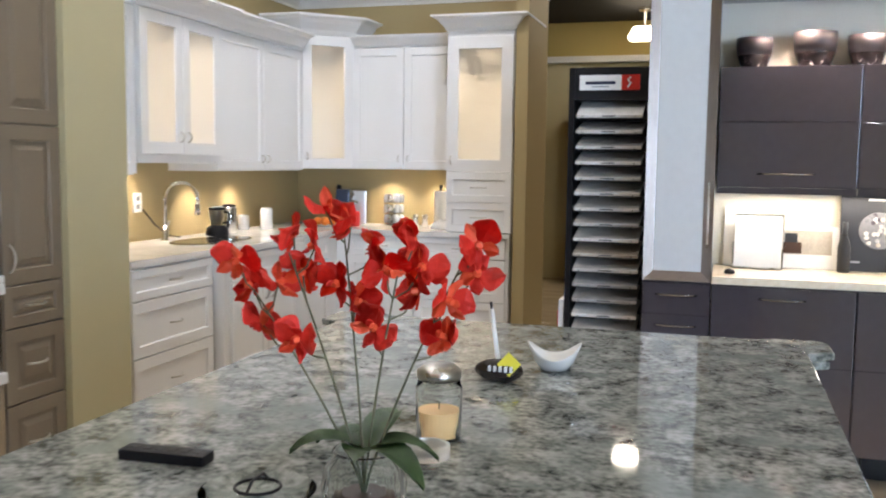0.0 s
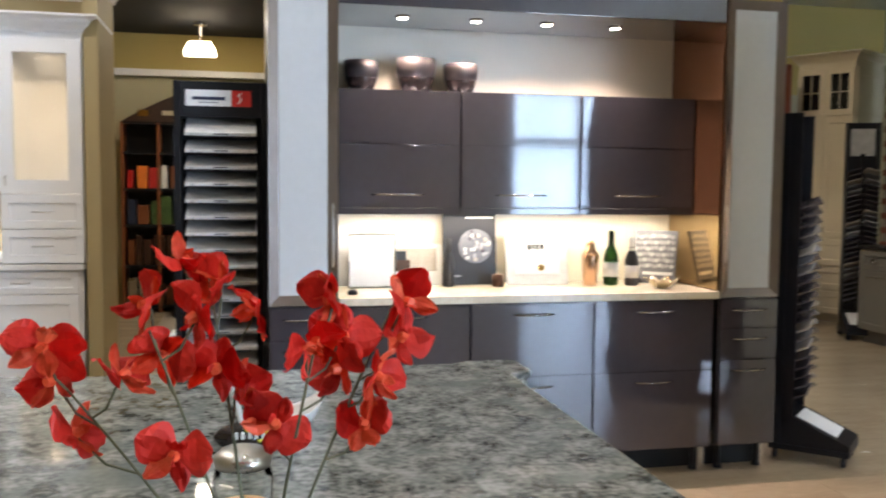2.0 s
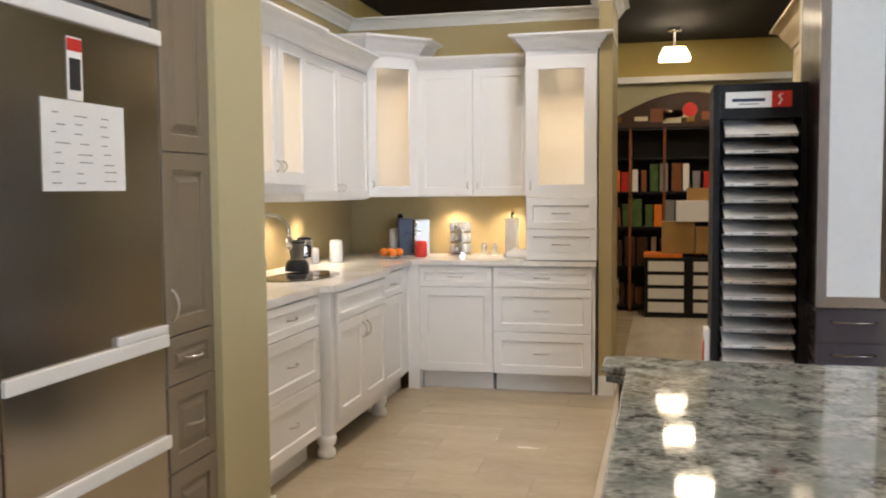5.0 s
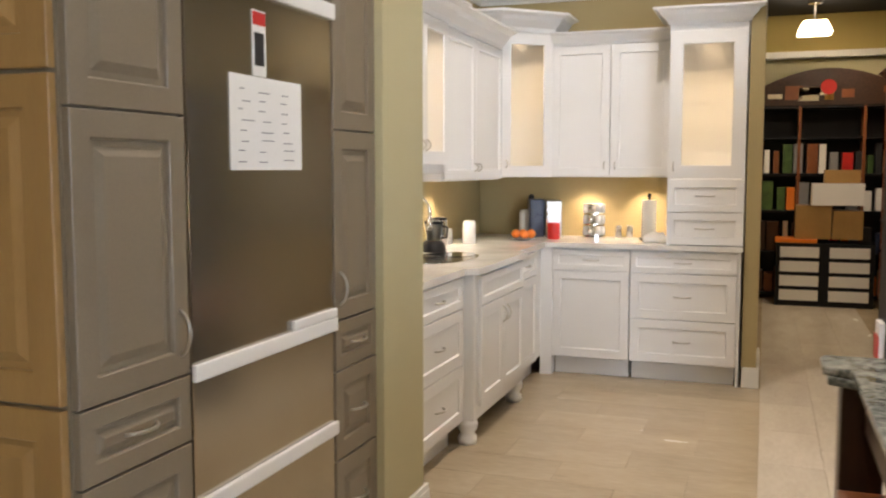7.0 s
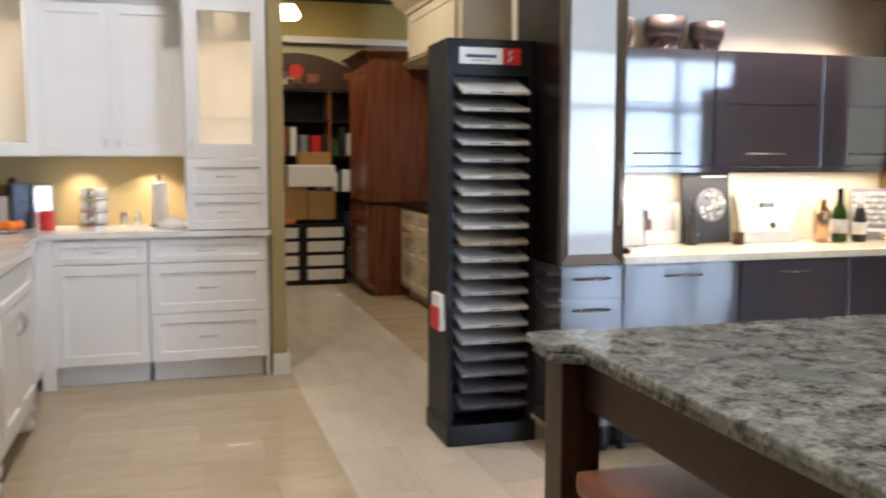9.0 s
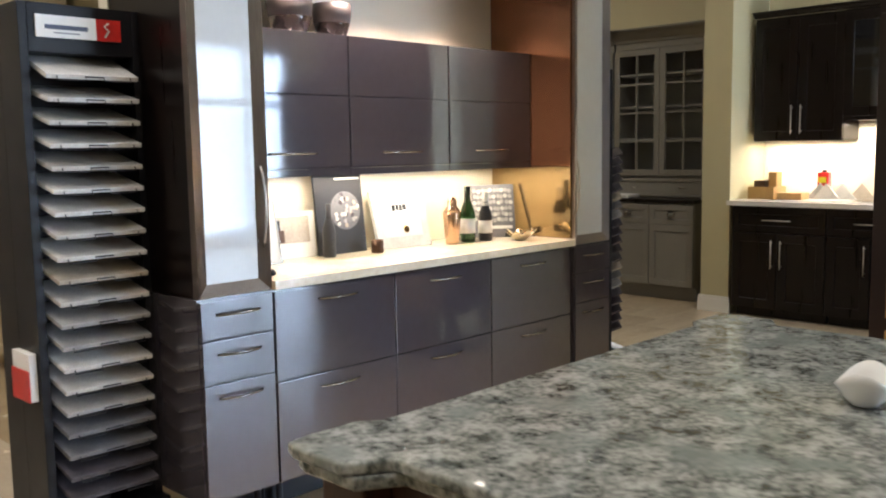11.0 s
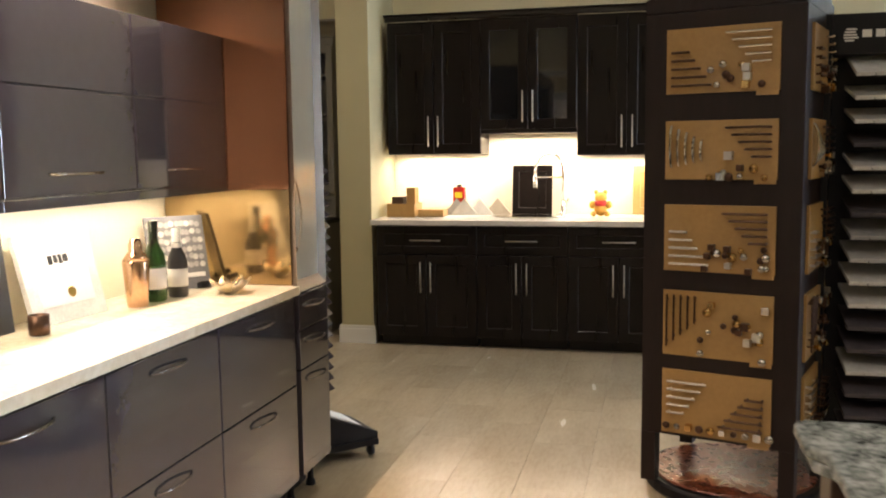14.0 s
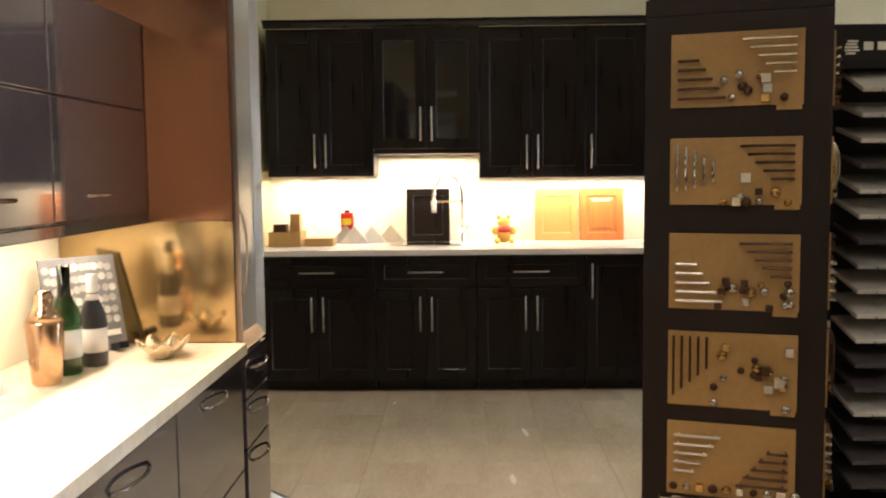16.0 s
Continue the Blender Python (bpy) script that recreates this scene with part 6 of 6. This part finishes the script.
cream = cabinet("tall_cupboard", pose(5.30, 9.82, 0, 0, 0, -60), 0.62, 0.7, 0.0, 2.78, [(0, 0.31, 0.92, 2.20, "door", "r-b"), (0.31, 0.62, 0.92, 2.20, "door", "l-b"), (0, 0.31, 2.22, 2.72, "glass", None), (0.31, 0.62, 2.22, 2.72, "glass", None), (0, 0.62, 0.62, 0.9, "drawer", "mid"), (0, 0.62, 0.36, 0.6, "drawer", "mid"), (0, 0.62, 0.1, 0.34, "drawer", "mid")], "creamlac", "creamlac", "tall cream glazed cupboard with small-paned top doors", pull=("bow", "darkmetal", 0.06), kick=0.08, glass="smoke")
part("cornice", crown("c", [(0, 0.7), (0, -0.002), (0.62, -0.002), (0.62, 0.7)], 2.88, 0.10, "", ""), "creamlac", cream)
for a, b in ((0.10, 0.90), (0.92, 2.20), (2.22, 2.72)):
    part("end_panel", panel_door(0.66, b - a, 0.02, 0.08), "creamlac", cream).matrix_local = pose(0.622, 0.02, a, 0, 0, 90)
for k in range(2):
    part("glazing_bar", box(0.149 + k * 0.31, 0.161 + k * 0.31, -0.02, -0.006, 2.28, 2.66), "creamlac", cream)
    part("glazing_bar", box(0.06 + k * 0.31, 0.25 + k * 0.31, -0.0195, -0.0065, 2.46, 2.472), "creamlac", cream)
cabinet("wall_cabinet", pose(4.08, 9.55, 0), 0.95, 0.35, 1.40, 2.75, [(0, 0.475, 1.41, 2.74, "door", "r-b"), (0.475, 0.95, 1.41, 2.74, "door", "l-b")], "mahogany", "mahogany", "red-brown cherry wall cabinet by the cream cupboard", style="raised", pull=("bow", "darkmetal", 0.07))
cabinet("base_cabinet", pose(4.08, 9.3, 0), 0.95, 0.6, 0, 0.88, [(0, 0.475, 0.12, 0.87, "door", "r-t"), (0.475, 0.95, 0.12, 0.87, "door", "l-t")], "mahogany", "mahogany", "red-brown cherry base cabinet by the cream cupboard", style="raised", pull=("bow", "darkmetal", 0.07), kick=0.1)
single("counter", box(4.03, 5.05, 9.27, 9.92, 0.882, 0.92, 0.004), "creamquartz", Matrix.Identity(4), "pale stone counter of the cherry cabinets", "counter")
single("splash_panel", box(4.08, 5.03, 9.90, 9.93, 0.92, 1.42), "splash", Matrix.Identity(4), "pale lit splash over the cherry cabinets", "panel")
wall("wall_cherry", 3.7, 5.15, 9.935, 10.1, 0, CEIL, "yellow", "mustard partition behind the cherry cabinets")

# ---- the back room seen through the passage ----
mh = cabinet("armoire", pose(-0.38, 10.86, 0, 0, 0, -90), 0.9, 0.62, 0, 2.30, [(0, 0.45, 0.93, 2.25, "door", "r-b"), (0.45, 0.9, 0.93, 2.25, "door", "l-b"), (0, 0.9, 0.62, 0.9, "drawer", "mid"), (0, 0.9, 0.12, 0.6, "drawer", "mid")], "mahogany", "mahogany", "tall red mahogany armoire with a crown", style="raised", pull=("bow", "brass", 0.09), kick=0.1)
part("cornice", crown("c", [(0, 0.62), (0, -0.002), (0.9, -0.002), (0.9, 0.62)], 2.38, 0.09, "", ""), "mahogany", mh)
part("waist_moulding", box(-0.012, 0.912, -0.03, 0.62, 0.90, 0.93, 0.006), "espresso", mh)
for y in (9.92, 9.32, 8.72, 8.12):
    cabinet("base_cabinet", pose(-0.05, y, 0, 0, 0, -90), 0.59, 0.55, 0, 0.88, [(0, 0.59, 0.66, 0.87, "drawer", "mid"), (0, 0.59, 0.39, 0.66, "drawer", "mid"), (0, 0.59, 0.12, 0.39, "drawer", "mid")], "creamlac", "creamlac", "cream glazed drawer cabinet under a dark top", pull=("bow", "darkmetal", 0.07), kick=0.1, group="cream drawer cabinets")
single("counter", box(-0.08, 0.5, 7.52, 9.93, 0.882, 0.92, 0.004), "espresso", Matrix.Identity(4), "dark top of the cream drawer cabinets", "counter")
mn = thing("mantel_hood", pose(0.0, 9.92, 0, 0, 0, -90), "cream moulded range hood mantel over the drawer cabinets", "range hood")
part("body", box(0.0, 1.75, 0.0, 0.45, 2.25, 2.75, 0.01), "creamlac", mn)
part("shelf_moulding", crown("c", [(0, 0.45), (0, 0.0), (1.75, 0.0), (1.75, 0.45)], 2.92, 0.2, "", ""), "creamlac", mn)
part("panel_moulding", panel_door(1.5, 0.40, 0.02, 0.07), "creamlac", mn).matrix_local = pose(0.12, 0.0, 2.30)
part("bottom_moulding", crown("c", [(0, 0.45), (0, 0.0), (1.75, 0.0), (1.75, 0.45)], 2.27, 0.05, "", ""), "creamlac", mn)
part("back_panel", box(0.35, 1.4, 0.30, 0.45, 0.925, 2.22, 0.004), "white", mn, "pale backsplash panel under the hood")
wall("wall_back_east", 0.52, 0.66, 7.5, 10.2, 0, CEIL, "sage", "sage partition behind the cream drawer cabinets")
sf = thing("sample_shelf", pose(-1.95, 11.35, 0), "arched black shelf crowded with colourful sample chains", "shelf")
part("back_board", box(0, 2.1, 0.30, 0.34, 0, 2.15), "black", sf)
for z in (0.05, 0.5, 0.95, 1.35, 1.75, 2.08):
    part("shelf_board", box(0, 2.1, 0, 0.30, z, z + 0.03), "black", sf)
arch = [(0.02 + 2.06 * i / 20, 2.12 + 0.38 * math.sin(math.pi * i / 20)) for i in range(21)]
part("arch_sign", prism([(x, z) for x, z in arch] + [(2.08, 2.11), (0.02, 2.11)], 0, 0.03), "walnut", sf, "arched brown sign with a red badge").matrix_local = pose(0, 0.05, 0, 90, 0, 0)
part("arch_badge", lathe([(0.08, 0), (0.08, 0.01)], 24), "red", sf).matrix_local = pose(1.05, 0.015, 2.3, 90, 0, 0)
for i in range(12):
    a = random.uniform(0.15, 1.85)
    part("arch_print", box(a, a + random.uniform(0.08, 0.2), 0.012, 0.018, 2.15 + random.uniform(0, 0.08), 2.2 + random.uniform(0.03, 0.12)), random.choice(["creamlac", "brass", "leather"]), sf)
random.seed(17)
for x in (0.0, 0.38, 0.76, 1.4, 2.07):
    part("upright", box(x, x + 0.03, -0.005, 0.30, 0, 2.1), "leather", sf, "orange-brown wooden upright")
for zi, z in enumerate((0.081, 0.531, 0.981, 1.381)):
    x = 0.06
    while x < 2.0:
        w, h = random.uniform(0.05, 0.12), random.uniform(0.18, 0.33)
        cl = random.choice(["paper", "ink", "paper", "red", "orangeplastic", "navy", "leather", "greyp", "leaf"] if zi > 1 or x > 0.8 else ["darkmetal", "leather", "nickel", "walnut", "brass"])
        part("sample_pack", box(x, x + w, 0.03, 0.2, z, z + h, 0.004), cl, sf)
        x += w + random.uniform(0.01, 0.05)
tb = thing("sample_bins", pose(-1.38, 10.9, 0), "low black bin stand with orange top and white drawers", "bins")
part("frame", box(0, 0.95, 0, 0.4, 0.0, 0.66, 0.006), "black", tb)
part("orange_top", box(-0.01, 0.40, -0.01, 0.4, 0.661, 0.70, 0.006), "orangeplastic", tb)
for i in range(2):
    for j in range(4):
        part("drawer", box(0.04 + i * 0.48, 0.42 + i * 0.48, -0.02, 0.0, 0.06 + j * 0.15, 0.17 + j * 0.15, 0.004), "paper", tb)
bx = thing("cardboard_box", pose(-1.05, 10.75, 0.0), "stack of cardboard boxes and white paper on the bins", "box")
part("carton", box(-0.15, 0.2, 0.2, 0.5, 0.702, 1.05, 0.004), "plywood", bx)
part("paper_ream", box(0.0, 0.5, 0.16, 0.46, 1.052, 1.28, 0.01), "paper", bx)
part("carton", box(0.12, 0.46, 0.2, 0.44, 1.282, 1.42, 0.004), "plywood", bx)
part("carton", box(0.21, 0.5, 0.2, 0.5, 0.702, 1.0, 0.004), "plywood", bx)
pl = thing("pendant_lamp", pose(-1.08, 10.96, 2.80), "lit square semi-flush lamp below the dark ceiling", "lamp")
bm = box(-0.17, 0.17, -0.17, 0.17, 0.0, 0.13, 0.02)
for v in bm.verts:
    k = 1 - 0.35 * v.co.z / 0.13
    v.co.x, v.co.y = v.co.x * k, v.co.y * k
part("shade", bm, "lampglow", pl, "glowing white shade")
part("rod", tube([(0, 0, 0.13), (0, 0, 0.32)], 0.012, 8), "nickel", pl)
part("canopy", lathe([(0.07, 0.31), (0.07, 0.348)], 20), "nickel", pl)

# ---- ceiling lamps ----
for x, y, power in CEILING_LAMPS:
    c = thing("ceiling_spot", pose(x, y, CEIL), "slim white ceiling light bar with small lenses", "ceiling light", "ceiling lights")
    part("housing", box(-0.06, 0.06, -0.2, 0.2, -0.018, -0.001, 0.004), "trim", c)

# ---- floor tiles and bricks ----
TX, TY, J = 0.60, 0.30, 0.0009
fl = thing("floor", pose(0, 0, 0), "honey beige stone-look floor tiles with thin joints", "floor", "", "structure")
tile_meshes = {}


def tile_mesh(w, d, material):
    key = (round(w, 3), round(d, 3), material)
    if key not in tile_meshes:
        tile_meshes[key] = mesh_of(box(J, w - J, J, d - J, -0.006, 0.0), "tile")
        tile_meshes[key].materials.append(M[material])
    return tile_meshes[key]


tiles, rest, near = [], {"tile": [], "paletile": []}, 0
PX0, PX1, PY0 = -1.5, -0.6, 4.2
for iy in range(-14, 40):
    for ix in range(-8, 14):
        x0, y = ix * TX + (TX / 2 if iy % 2 else 0), iy * TY
        x1 = x0 + TX
        if y >= PY0 - 0.01 and x1 > PX0 and x0 < PX1:
            if x0 < PX0 - 0.01:
                tiles.append((x0, PX0, y, y + TY, "tile"))
            if x1 > PX1 + 0.01:
                tiles.append((PX1, x1, y, y + TY, "tile"))
        else:
            tiles.append((x0, x1, y, y + TY, "tile"))
for ix in range(3):
    for iy in range(13):
        y = PY0 + iy * TX + (TX / 2 if ix % 2 else 0)
        tiles.append((PX0 + ix * 0.3, PX0 + ix * 0.3 + 0.3, y, y + TX, "paletile"))
    if ix % 2:
        tiles.append((PX0 + ix * 0.3, PX0 + ix * 0.3 + 0.3, PY0, PY0 + TX / 2, "paletile"))
for x0, x1, y0, y1, key in tiles:
    if near < 295 and ((-3.0 < x0 < -0.2 and 3.4 < y0 < 8.4) or (1.9 < x0 < 4.8 and 3.0 < y0 < 6.5)):
        near += 1
        t = new("tile", tile_mesh(x1 - x0, y1 - y0, key))
        t.location, t.parent = (x0, y0, 0), fl
    else:
        rest[key].append((x0, x1, y0, y1))
for key, places in rest.items():
    vs_, fs_ = [], []
    for x0, x1, y0, y1 in places:
        k = len(vs_)
        vs_ += [(x, y, z) for z in (0, -0.006) for x, y in ((x0 + J, y0 + J), (x1 - J, y0 + J), (x1 - J, y1 - J), (x0 + J, y1 - J))]
        fs_ += [(k, k + 1, k + 2, k + 3), (k, k + 4, k + 5, k + 1), (k + 1, k + 5, k + 6, k + 2), (k + 2, k + 6, k + 7, k + 3), (k + 3, k + 7, k + 4, k)]
    me = bpy.data.meshes.new("tiles")
    me.from_pydata(vs_, [], fs_)
    ob = new("tile_field", me)
    me.materials.append(M[key])
    ob.parent = fl
    tagged(ob, kind="stuff")
brick_me = mesh_of(box(0, 0.006 + 0.01, 0, 0.205, 0, 0.062, 0.003), "brick")
brick_me.materials.append(M["brick"])
for c in range(47):
    for k in range(3):
        y = k * 0.215 - (0.1 if c % 2 else 0)
        if -0.05 <= y < 0.45 or c % 2 == 0:
            b = new("brick", brick_me)
            b.location, b.parent = (0, max(0, y), c * 0.0715), pier
side_me = mesh_of(box(0, 0.195, -0.004, 0.012, 0, 0.062, 0.003), "brick")
side_me.materials.append(M["brick"])
for c in range(47):
    for k in range(2):
        b = new("brick", side_me)
        b.location, b.parent = (0.0 + k * 0.205 + (0.1 if c % 2 and k == 0 else 0) * 0, 0, c * 0.0715), pier
